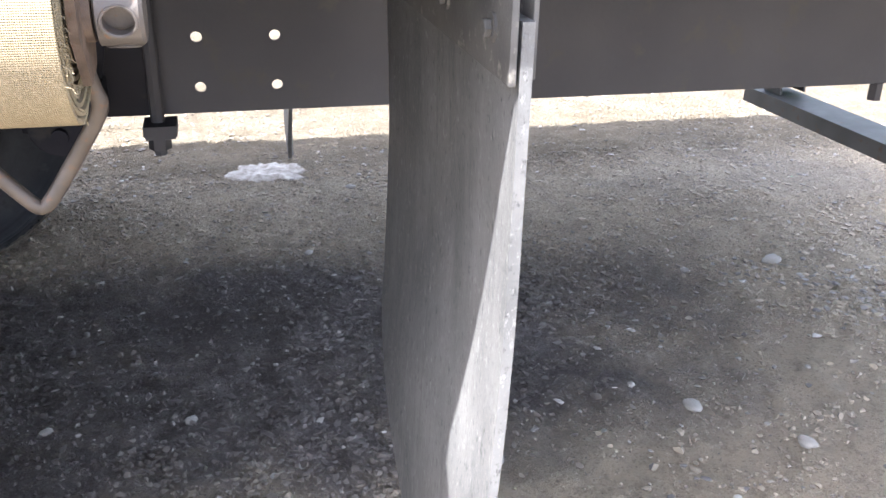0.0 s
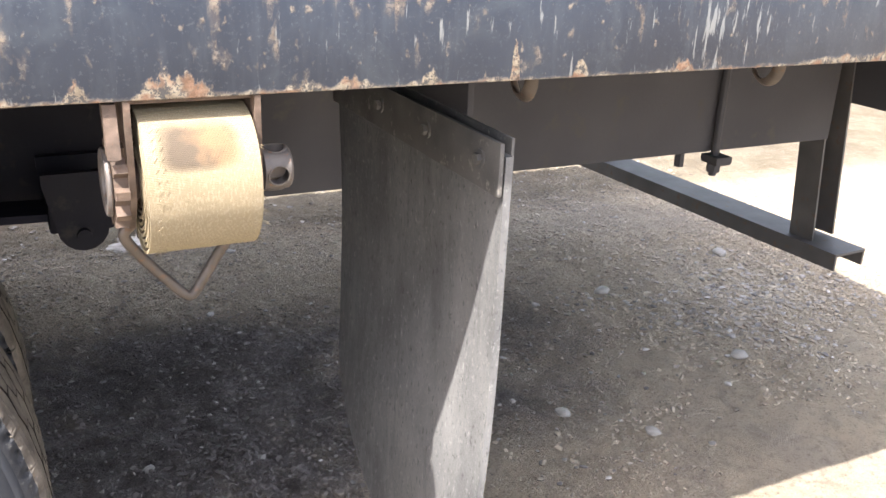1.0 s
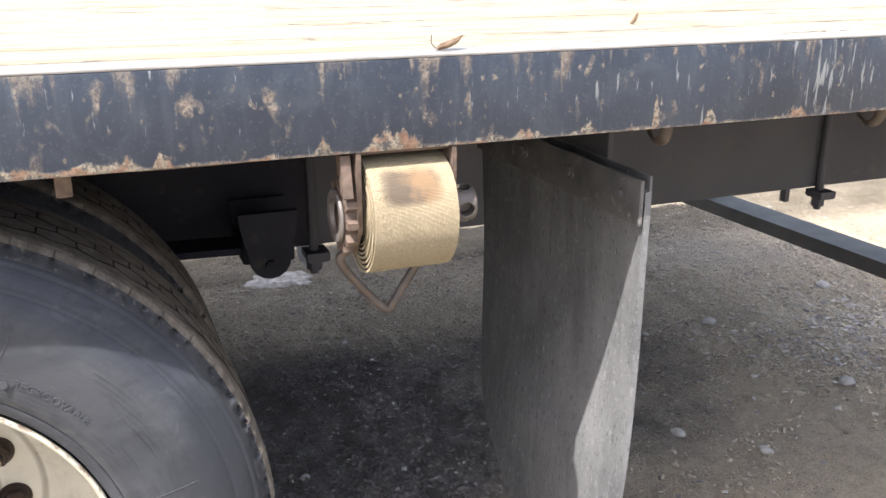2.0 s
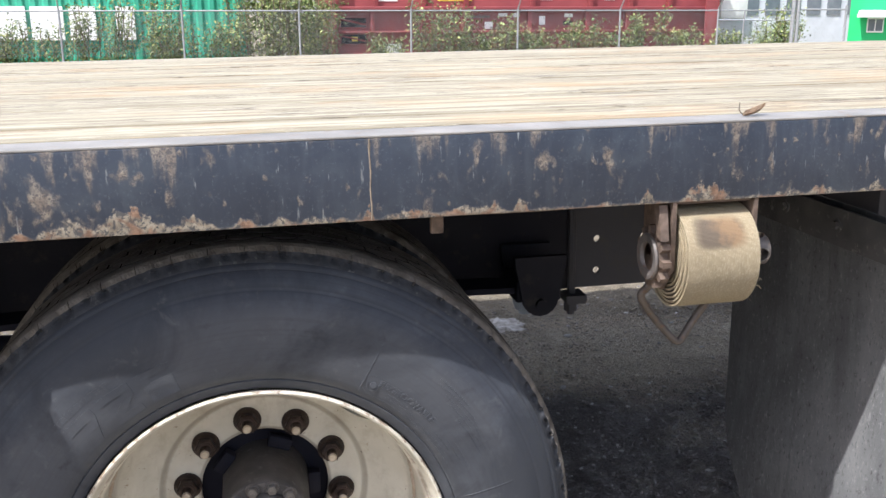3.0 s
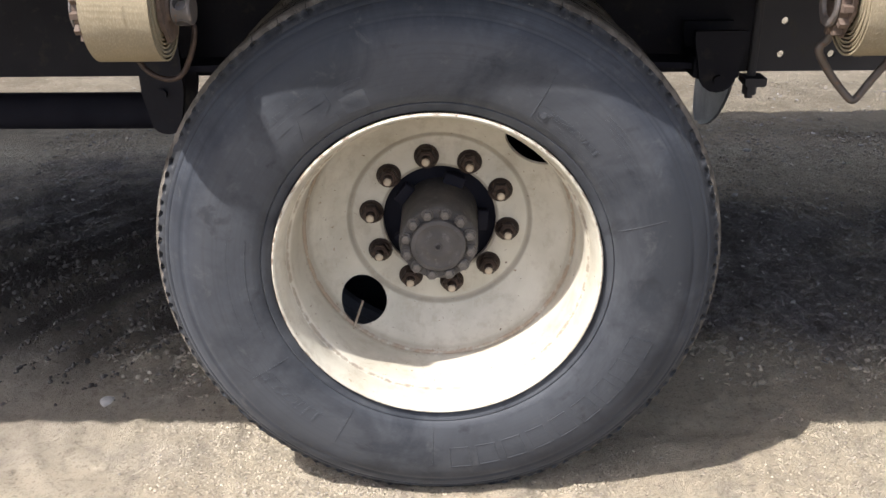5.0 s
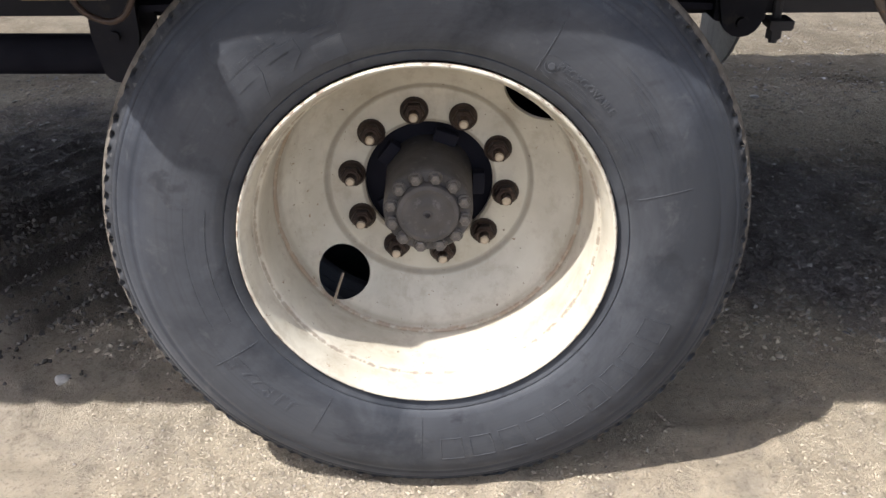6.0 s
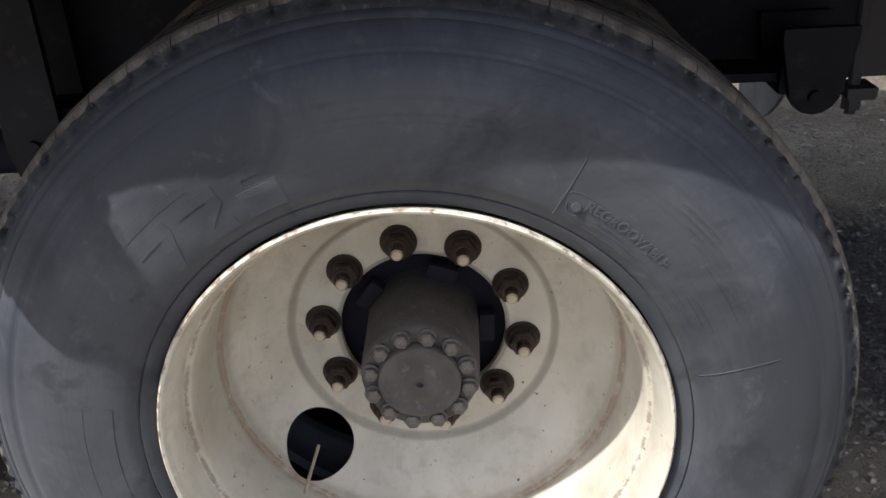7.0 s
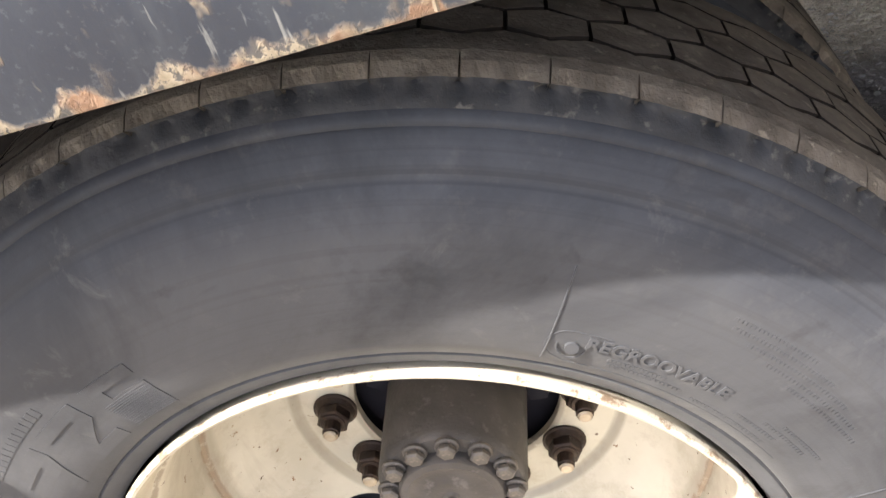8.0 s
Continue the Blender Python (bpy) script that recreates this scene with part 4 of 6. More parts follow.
def make_tread():
    """Shoulder ribs notched at the edge and three rows of six-sided blocks, set close together."""
    bm = bmesh.new()
    da = math.tau / BLOCKS

    def put(a, y, r):
        p = Vector((r * math.sin(a), y, r * math.cos(a)))
        squash(p)
        return bm.verts.new(p)

    def block(shape, ac, yc, top, deep):
        hi = [put(ac + p, yc + q, top) for p, q in shape]
        lo = [put(ac + p, yc + q, deep) for p, q in shape]
        bm.faces.new(hi)
        for k in range(len(shape)):
            m = (k + 1) % len(shape)
            bm.faces.new((lo[k], lo[m], hi[m], hi[k]))

    rnd = random.Random(3)
    for i in range(BLOCKS):
        a = i * da
        for flip in (0, 1):
            g = (lambda y: WID - y) if flip else (lambda y: y)
            seg = 12
            ai = [a + k * da / seg for k in range(seg + 1)]
            ao = [a + 0.011 * da] + ai[1:seg] + [a + 0.989 * da]
            yi = [0.0775 + 0.0080 * (1.0 - abs(2.0 * k / seg - 1.0)) + 0.0007 * math.sin(k * 2.1 + i) for k in range(seg)]
            yi.append(0.0775 + 0.0007 * math.sin(i + 1))
            yi[0] = 0.0775 + 0.0007 * math.sin(i)
            edge = [rib_edge(q, flip) for q in ai]
            inner = [put(q, g(y), TREAD_R + 0.001) for q, y in zip(ai, yi)]
            low_i = [put(q, g(y), TREAD_R - 0.013) for q, y in zip(ai, yi)]
            mid_i = [put(q, g(0.0575), TREAD_R + 0.0005) for q in ai]
            mid_o = [put(q, g(0.0570), TREAD_R + 0.0005) for q in ai]
            bend = [put(q, g(0.0475), TREAD_R - 0.0022) for q in ao]
            outer = [put(q, g(y), TREAD_R - d) for q, (y, d) in zip(ao, edge)]
            for u, v in ((low_i, inner), (inner, mid_i), (mid_o, bend), (bend, outer)):
                for k in range(seg):
                    bm.faces.new((u[k], u[k + 1], v[k + 1], v[k]))
            for k in (0, seg):
                f = bm.faces.new((mid_o[k], bend[k], outer[k], put(ao[k], g(edge[k][0] + 0.004), TREAD_R - 0.014), put(ai[k], g(0.0570), TREAD_R - 0.005)))
                f.material_index = 1
        for row, yc in enumerate((0.1030, 0.14, 0.1770)):
            ac = a + (0.5 if row == 1 else 0.0) * da
            wear = rnd.uniform(-0.0004, 0.0004)
            hl, hy, ty = 0.473 * da, 0.0124, 0.0226
            shape = [(-hl, -hy), (-0.5 * hl, -0.5 * (hy + ty) - 0.0006), (0.0, -ty), (0.5 * hl, -0.5 * (hy + ty) + 0.0006), (hl, -hy),
                     (hl, hy - 0.0008), (0.0, ty - 0.0022), (-hl, hy)]
            block([(p, q * 0.985) for p, q in shape], ac, yc, TREAD_R + 0.0016 + wear, TREAD_R - 0.013)
            # little bridges across every other edge
            for k in range(4):
                t = 0.16 + 0.22 * k
                p, q = hl * (1.0 - t), (hy - 0.0008) * (1.0 - t) + (ty - 0.0022) * t
                block([(p - 0.036 * da, q - 0.0010), (p + 0.036 * da, q - 0.0010), (p + 0.036 * da, q + 0.0034), (p - 0.036 * da, q + 0.0034)], ac, yc, TREAD_R + 0.0004, TREAD_R - 0.010)
    return bm


def make_shoulder():
    """The flank below the tread: hollows scooped between lugs, running out on the sidewall."""
    bm = bmesh.new()
    n, steps = BLOCKS * 12, 6
    for flip in (0, 1):
        rings = []
        for i in range(n):
            a = i * math.tau / n
            y0, d0 = rib_edge(a, flip)
            q = a * BLOCKS / math.tau * 2
            scoop = max(0.0, 0.30 + 0.7 * math.cos(q * math.tau + 1.6 * noise.noise((math.cos(a) * 14, math.sin(a) * 14, 3.0))) + 1.1 * noise.noise((math.cos(a) * 30, math.sin(a) * 30, 8.0)))
            line = []
            for k in range(steps + 1):
                t = k / steps
                r = (TREAD_R - d0) * (1 - t) + FLANK_R * t
                chord = y0 * (1 - t) + (skin(FLANK_R) - 0.0004) * t
                flank = max(skin(r), chord)
                y = chord - 0.0012 * math.sin(t * math.pi) + (flank - chord + 0.0024) * 0.60 * min(1.0, scoop) * math.sin(min(1.0, t * 1.15) * math.pi)
                p = Vector((r * math.sin(a), WID - y if flip else y, r * math.cos(a)))
                squash(p)
                line.append(bm.verts.new(p))
            rings.append(line)
        for u, v in zip(rings, rings[1:] + rings[:1]):
            for k in range(steps):
                bm.faces.new((u[k], u[k + 1], v[k + 1], v[k]))
    return bm


def make_rim(holes):
    """Steel disc wheel: lip, barrel and dished disc with two hand holes."""
    bm = bmesh.new()
    seg = 180
    prof = [(0.296, 0.034), (0.2990, 0.018), (0.3035, 0.0105), (0.3047, 0.0065), (0.3037, 0.0030), (0.3015, 0.0015), (0.2985, 0.0030), (0.2965, 0.008), (0.2935, 0.020),
            (0.2885, 0.032), (0.2880, 0.048), (0.2868, 0.055), (0.2810, 0.060), (0.2785, 0.066), (0.2778, 0.090), (0.2765, 0.120), (0.2750, 0.150), (0.2738, 0.172), (0.2728, 0.176), (0.2690, 0.1775),
            (0.2655, 0.184), (0.2610, 0.194), (0.2560, 0.203), (0.2500, 0.2115), (0.2430, 0.2195), (0.236, 0.2265), (0.229, 0.2325), (0.222, 0.238), (0.215, 0.243), (0.208, 0.2475), (0.201, 0.2515), (0.195, 0.2545), (0.190, 0.2575),
            (0.1875, 0.2615), (0.184, 0.2635), (0.180, 0.2635), (0.16, 0.2635), (0.14, 0.2635), (0.127, 0.2635), (0.1215, 0.2640), (0.1185, 0.2665), (0.1180, 0.276)]
    if not holes:
        spin(bm, prof, seg)
        bmesh.ops.solidify(bm, geom=list(bm.faces), thickness=0.006)
        return bm
    # the dished zone is laid out flat round the two holes, then given its depth
    k0, k1 = [k for k, p in enumerate(prof) if p[0] in (0.2690, 0.14)]
    spin(bm, prof[:k0 + 1], seg)
    spin(bm, prof[k1:], seg)
    rad, dep = [p[0] for p in prof[k0:k1 + 1]][::-1], [p[1] for p in prof[k0:k1 + 1]][::-1]
    flat, edges, spots = [], [], ((-0.161, -0.165), (0.178, 0.182))

    def oval(p, c):
        out = Vector(c).normalized()
        d = p - Vector(c)
        return math.hypot(d.dot(out) / 0.0375, d.dot(Vector((-out.y, out.x))) / 0.0530)

    for r in rad:
        n0 = len(flat)
        rim_edge = r in (rad[0], rad[-1])
        for i in range(seg):
            p = Vector((r * math.sin(i * math.tau / seg), r * math.cos(i * math.tau / seg)))
            if not rim_edge and min(oval(p, c) for c in spots) < 1.06:
                continue
            flat.append(p)
        if rim_edge:
            edges += [(n0 + i, n0 + (i + 1) % seg) for i in range(seg)]
    for cx, cz in spots:
        n0 = len(flat)
        out = Vector((cx, cz)).normalized()
        flat += [Vector((cx, cz)) + out * 0.0375 * math.cos(i * math.tau / 56) + Vector((-out.y, out.x)) * 0.0530 * math.sin(i * math.tau / 56) for i in range(56)]
        edges += [(n0 + i, n0 + (i + 1) % 56) for i in range(56)]
    vs, _, fs, _, _, _ = mathutils.geometry.delaunay_2d_cdt(flat, edges, [], 0, 1e-6)
    sheet = [bm.verts.new((v.x, float(np.interp(v.length, rad, dep)), v.y)) for v in vs]
    for f in fs:
        c = (vs[f[0]] + vs[f[1]] + vs[f[2]]) / 3
        if rad[0] * 0.9995 < c.length < rad[-1] and min(oval(c, q) for q in spots) > 0.999:
            bm.faces.new([sheet[k] for k in f])
    bmesh.ops.delete(bm, geom=[v for v in bm.verts if not v.link_faces], context="VERTS")
    bmesh.ops.remove_doubles(bm, verts=bm.verts, dist=0.0003)
    bmesh.ops.recalc_face_normals(bm, faces=bm.faces)
    bmesh.ops.solidify(bm, geom=list(bm.faces), thickness=0.006 if sum(f.normal.y for f in bm.faces if f.calc_center_median().length < 0.3) < 0 else -0.006)
    return bm


def on_arc(me, radius, mid, y, outward=True, wide=1.0):
    """Bends flat words round the wheel at that radius; mid: angle from the top, clockwise."""
    for v in me.vertices:
        x, h, d = v.co
        x *= wide
        a = mid + (x / radius if outward else -x / radius)
        r = radius + (h if outward else -h)
        drop = float(np.interp(r, [p[0] for p in TYRE_PROF], [p[1] for p in TYRE_PROF]))
        v.co = (r * math.sin(a), drop - d, r * math.cos(a))
    return me


wheel = part("wheel", make_rim(True), M_RIM, truck, "cream steel disc wheel with rust specks", 35.0, at=(0.0115, 0.0, AXLE_Z))
tyre = part("tyre", make_tyre(), M_TYRE, wheel, "dusty black radial truck tyre", 50.0)
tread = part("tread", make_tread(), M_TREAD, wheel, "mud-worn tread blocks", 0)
# groove walls coloured near-black: the grooves' shade is put into the colour
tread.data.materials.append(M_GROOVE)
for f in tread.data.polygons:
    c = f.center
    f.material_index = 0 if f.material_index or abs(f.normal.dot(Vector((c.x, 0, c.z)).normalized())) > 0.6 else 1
tagged(part("tyre_shoulder", make_shoulder(), M_SHOULDER, wheel, "scalloped rubber tyre shoulder", 60.0), kind="stuff")


def raised(words, size, depth, bold, radius, mid, wide=1.0):
    """Raised words round the sidewall, each letter a part."""
    bm = bmesh.new()
    bm.from_mesh(letters(words, size, depth, bold))
    bm.verts.ensure_lookup_table()
    left, spans = set(range(len(bm.verts))), []
    while left:
        stack, got = [left.pop()], set()
        while stack:
            k = stack.pop()
            got.add(k)
            for e in bm.verts[k].link_edges:
                m = e.other_vert(bm.verts[k]).index
                if m in left:
                    left.discard(m)
                    stack.append(m)
        xs_ = [bm.verts[k].co.x for k in got]
        spans.append([min(xs_), max(xs_), got])
    spans.sort(key=lambda q: q[0])
    joined = [spans[0]]
    for lo, hi, got in spans[1:]:
        if lo < joined[-1][1] - 0.0005:
            joined[-1] = [joined[-1][0], max(hi, joined[-1][1]), joined[-1][2] | got]
        else:
            joined.append([lo, hi, got])
    for lo, hi, got in joined:
        order = {k: n for n, k in enumerate(sorted(got))}
        me = raw("raised_letter", [bm.verts[k].co for k in sorted(got)], [tuple(order[v.index] for v in f.verts) for f in bm.faces if f.verts[0].index in got])
        finish("raised_letter", on_arc(me, radius, mid, 0.0, wide=wide), M_TYRE, wheel, smooth=0)
    bm.free()


raised("REGROOVABLE", 0.0160, 0.0010, 0.0004, 0.3555, radians(41.4))
raised("11R22.5", 0.036, 0.0008, 0.0, 0.378, radians(228), 1.2)
# square-cut digits, the last one hatched
DIGITS = (((0.0, 1.0), (1.0, 1.0), (1.0, 0.72), (0.55, 0.0), (0.22, 0.0), (0.66, 0.72), (0.0, 0.72)),
          ((0.0, 1.0), (1.0, 1.0), (1.0, 0.60), (0.42, 0.22), (1.0, 0.22), (1.0, 0.0), (0.0, 0.0), (0.0, 0.24), (0.70, 0.66), (0.70, 0.78), (0.0, 0.78)),
          ((0.0, 1.0), (1.0, 1.0), (1.0, 0.80), (0.30, 0.80), (0.30, 0.62), (1.0, 0.62), (1.0, 0.0), (0.0, 0.0), (0.0, 0.0), (0.0, 0.5)))
for k, shape in enumerate(DIGITS):
    shape = list(dict.fromkeys(shape))
    wide, tall, x0 = 0.046, 0.053, -0.081 + 0.058 * k
    me_bm = bmesh.new()
    ring = []
    for (xa, ya), (xb, yb) in zip(shape, shape[1:] + shape[:1]):
        n = max(1, int(math.hypot(xb - xa, yb - ya) * 6))
        ring += [(x0 + wide * (xa + (xb - xa) * i / n), tall * (ya + (yb - ya) * i / n)) for i in range(n)]
    lo = [me_bm.verts.new((x, y, -0.001)) for x, y in ring]
    hi = [me_bm.verts.new((x + 0.0008 * (0.5 if x < x0 + wide / 2 else -0.5), y, 0.0007)) for x, y in ring]
    for i in range(len(ring)):
        me_bm.faces.new((lo[i - 1], lo[i], hi[i], hi[i - 1]))
    bmesh.ops.triangulate(me_bm, faces=[me_bm.faces.new(hi)])
    bmesh.ops.recalc_face_normals(me_bm, faces=me_bm.faces)
    digit = bpy.data.meshes.new("raised_digit")
    me_bm.to_mesh(digit)
    me_bm.free()
    finish("raised_digit", on_arc(digit, 0.338, radians(-32.0), 0.0), M_TYRE, wheel, smooth=0)
hatch_bm = bmesh.new()
for h in range(15):
    y = 0.053 * (0.03 + 0.57 * h / 15)
    v = [hatch_bm.verts.new((0.035 + 0.046 * q, y + dy, 0.0007 + dz)) for q in (0.05, 0.5, 0.95) for dy, dz in ((0.0, 0.0), (0.0005, 0.0004), (0.0010, 0.0))]
    for a, b, c, d in ((0, 1, 4, 3), (1, 2, 5, 4), (3, 4, 7, 6), (4, 5, 8, 7)):
        hatch_bm.faces.new((v[a], v[b], v[c], v[d]))
hatch = bpy.data.meshes.new("hatching")
hatch_bm.to_mesh(hatch)
hatch_bm.free()
tagged(finish("hatching", on_arc(hatch, 0.338, radians(-32.0), 0.0), M_TYRE, wheel, smooth=0), kind="stuff")
part("mould_dot", one(tube, [(0.354 * math.sin(radians(31.2)) + 0.0105 * math.sin(a), -0.0068, 0.354 * math.cos(radians(31.2)) + 0.0105 * math.cos(a)) for a in np.linspace(0, math.tau, 21)[:-1]], 0.0006, 6, closed=True), M_TYRE, wheel)
part("mould_dot", one(rod, (0.354 * math.sin(radians(31.2)), -0.002, 0.354 * math.cos(radians(31.2))), (0.354 * math.sin(radians(31.2)), -0.0095, 0.354 * math.cos(radians(31.2))), 0.005, 14), M_TYRE, wheel)


def bars_on_arc(radius, mid, length, height, count, y, lift=0.0006):
    bm = bmesh.new()
    for k in range(count):
        a0 = mid - length / radius / 2 + k * length / radius / count
        a1 = a0 + 0.72 * length / radius / count
        vs = []
        for up in (lift, -0.004):
            for a, r in ((a0, radius), (a1, radius), (a1, radius + height), (a0, radius + height)):
                vs.append(bm.verts.new((r * math.sin(a), skin(r) - up, r * math.cos(a))))
        for f in ((0, 1, 2, 3), (0, 1, 5, 4), (1, 2, 6, 5), (2, 3, 7, 6), (3, 0, 4, 7)):
            bm.faces.new([vs[i] for i in f])
    return bm


for rad, mid, ln, ht, cnt, y in ((0.3475, 39.5, 0.045, 0.003, 13, -0.0035), (0.3420, 41, 0.060, 0.003, 17, -0.0035), (0.3390, 54, 0.075, 0.003, 20, -0.0015), (0.418, 49, 0.075, 0.003, 22, 0.0), (0.411, 51, 0.095, 0.003, 28, 0.0), (0.404, 54, 0.10, 0.003, 28, 0.0), (0.397, 57, 0.10, 0.003, 28, 0.0), (0.390, 60, 0.085, 0.003, 24, 0.0), (0.3475, 57, 0.045, 0.003, 13, 0.0), (0.355, 61, 0.05, 0.003, 15, 0.0), (0.362, 63, 0.05, 0.003, 15, 0.0),
                                 (0.399, -38.5, 0.100, 0.009, 14, -0.0100), (0.375, 222, 0.075, 0.006, 9, -0.0092), (0.333, 150, 0.10, 0.004, 14, -0.0015)):
    tagged(part("raised_lettering_bar", bars_on_arc(rad, radians(mid), ln, ht, cnt, y, 0.0005), M_TYRE, wheel, smooth=0), kind="stuff")
for k in range(9):
    a0, a1 = radians(109 + 7.8 * k), radians(114.6 + 7.8 * k)
    pts = []
    for a, r in [(a0 + (a1 - a0) * i / 4, 0.381) for i in range(5)] + [(a1, 0.396), (a1, 0.411)] + [(a1 - (a1 - a0) * i / 4, 0.427) for i in range(5)] + [(a0, 0.411), (a0, 0.396)]:
        pts.append((r * math.sin(a), float(np.interp(r, [p[0] for p in TYRE_PROF], [p[1] for p in TYRE_PROF])), r * math.cos(a)))
    part("raised_outline", one(tube, pts, 0.0009, 6, closed=True), M_TYRE, wheel)
for mid in (28.5, -121, -150, 75, 182):
    a = radians(mid)
    part("mould_line", one(tube, [((0.335 + 0.011 * k) * math.sin(a), (-0.0022, -0.0055, -0.0078, -0.0090, -0.0098, -0.0102, -0.0104, -0.0103, -0.0093)[k], (0.335 + 0.011 * k) * math.cos(a)) for k in range(9)], 0.0007, 6), M_TYRE, wheel)
capsule = [(0.3690, q) for q in np.linspace(35.0, 30.6, 6)] + [(0.354 + 0.0150 * math.cos(q), 30.6 - 2.4 * math.sin(q)) for q in np.linspace(0.3, math.pi - 0.3, 9)] + [(0.3360, q) for q in np.linspace(31.5, 64.0, 24)]
part("mould_line", one(tube, [(r * math.sin(radians(q)), skin(r), r * math.cos(radians(q))) for r, q in capsule], 0.0005, 6), M_TYRE, wheel)
for a0, a1 in ((-112, -78),):
    pts = []
    for r, seq in ((0.352, np.linspace(a0, a1, 14)), (0.385, np.linspace(a1, a0, 14))):
        for a in seq:
            pts.append((r * math.sin(radians(a)), -0.0066 if r < 0.36 else -0.0099, r * math.cos(radians(a))))
    part("mould_line", one(tube, pts, 0.0005, 6, closed=True), M_TYRE, wheel)

# brake drum, hub and nuts
bm = bmesh.new()
spin(bm, [(0.001, 0.300), (0.2, 0.300), (0.2, 0.46), (0.08, 0.47)], 40)
part("brake_drum", bm, M_DARK, wheel)
bm = bmesh.new()
spin(bm, [(0.082, 0.32), (0.080, 0.262), (0.0785, 0.150), (0.0765, 0.1435), (0.0735, 0.1405), (0.001, 0.1405)], 48)
hub = part("hub", bm, M_HUB, wheel, "dark greasy iron axle hub")
bm = bmesh.new()
spin(bm, [(0.0555, 0.142), (0.0555, 0.131), (0.053, 0.1275), (0.046, 0.126), (0.0435, 0.1275), (0.030, 0.1280), (0.027, 0.1262), (0.018, 0.1250), (0.012, 0.1262), (0.0085, 0.1262), (0.0060, 0.1235), (0.0045, 0.1235), (0.0035, 0.1290), (0.001, 0.1290)], 40)
part("hub_cap", bm, M_HUB, hub)
bolt_bm = bmesh.new()
rod(bolt_bm, (0, 0.141, 0), (0, 0.1350, 0), 0.0128, 14, chamfer=0.0015)
rod(bolt_bm, (0, 0.1355, 0), (0, 0.1265, 0), 0.0104, 6, chamfer=0.0024)
bolt_me = bpy.data.meshes.new("hub_bolt")
bolt_bm.to_mesh(bolt_me)
bolt_bm.free()
bolt_me.materials.append(M_BOLT)
for k in range(12):
    ob = new("hub_bolt", bolt_me)
    ob.parent = hub
    a = radians(30 * k + 12)
    ob.matrix_basis = Matrix.Translation((0.0655 * math.sin(a), 0, 0.0655 * math.cos(a)))
for k in range(5):
    a = radians(72 * k + 20)
    lug = box(bmesh.new(), -0.022, 0.022, 0.262, 0.285, 0.080, 0.103, 0.004)
    bmesh.ops.transform(lug, matrix=Matrix.Rotation(a, 4, "Y"), verts=lug.verts)
    part("hub_lug", lug, M_DARK, hub)
nut_bm = bmesh.new()
rod(nut_bm, (0, 0.2635, 0), (0, 0.2590, 0), 0.0258, 24, chamfer=0.0012)
rod(nut_bm, (0, 0.2590, 0), (0, 0.2535, 0), 0.0235, 24, r2=0.0200)
rod(nut_bm, (0, 0.2550, 0), (0, 0.2400, 0), 0.0200, 6, chamfer=0.0022)
rod(nut_bm, (0, 0.2405, 0), (0, 0.2375, 0), 0.0150, 18, chamfer=0.0012)
nut_me = bpy.data.meshes.new("lug_nut")
nut_bm.to_mesh(nut_me)
nut_bm.free()
nut_me.materials.append(M_NUT)
stud_bm = bmesh.new()
rod(stud_bm, (0, 0.243, 0), (0, 0.2235, 0), 0.0102, 12, chamfer=0.0012)
stud_me = bpy.data.meshes.new("stud")
stud_bm.to_mesh(stud_me)
stud_bm.free()
stud_me.materials.append(M_NUT)
tip_bm = bmesh.new()
rod(tip_bm, (0, 0.2238, 0), (0, 0.2185, 0), 0.0086, 12, chamfer=0.0022)
tip_me = bpy.data.meshes.new("stud_tip")
tip_bm.to_mesh(tip_me)
tip_bm.free()
tip_me.materials.append(M_STUD)
for k in range(10):
    a = radians(36 * k + 26)
    for nm, me in (("lug_nut", nut_me), ("stud", stud_me), ("stud_tip", tip_me)):
        ob = new(nm, me)
        ob.parent = wheel
        ob.matrix_basis = Matrix.Translation((0.1429 * math.sin(a), 0, 0.1429 * math.cos(a)))
part("valve_stem", one(tube, [(-0.165, 0.222, -0.170), (-0.172, 0.185, -0.183), (-0.178, 0.150, -0.197)], 0.0028, 8), M_STUD, wheel, "thin metal valve stem")

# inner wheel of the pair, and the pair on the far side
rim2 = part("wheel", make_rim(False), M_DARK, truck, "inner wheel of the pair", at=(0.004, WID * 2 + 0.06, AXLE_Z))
rim2.matrix_basis = Matrix.Translation((0.004, 0.62, AXLE_Z)) @ Matrix.Rotation(math.pi, 4, "Z")
wheels = [rim2]
for m in (Matrix.Translation((0.004, 2 * MID_Y - 0.62, AXLE_Z)), Matrix.Translation((0.004, 2 * MID_Y, AXLE_Z)) @ Matrix.Rotation(math.pi, 4, "Z")):
    w = new("wheel", rim2.data if m[0][0] > 0 else wheel.data)
    w.parent, w.matrix_basis = truck, m
    wheels.append(w)
wall_me = [o for o in wheel.children if o.name.startswith("tyre_shoulder")][0].data
tread_me = [o for o in wheel.children if o.name.startswith("tread")][0].data
for w in wheels:
    for nm, me in (("tyre", tyre.data), ("tread", tread_me), ("tyre_shoulder", wall_me)):
        o = new(nm, me)
        o.parent = w

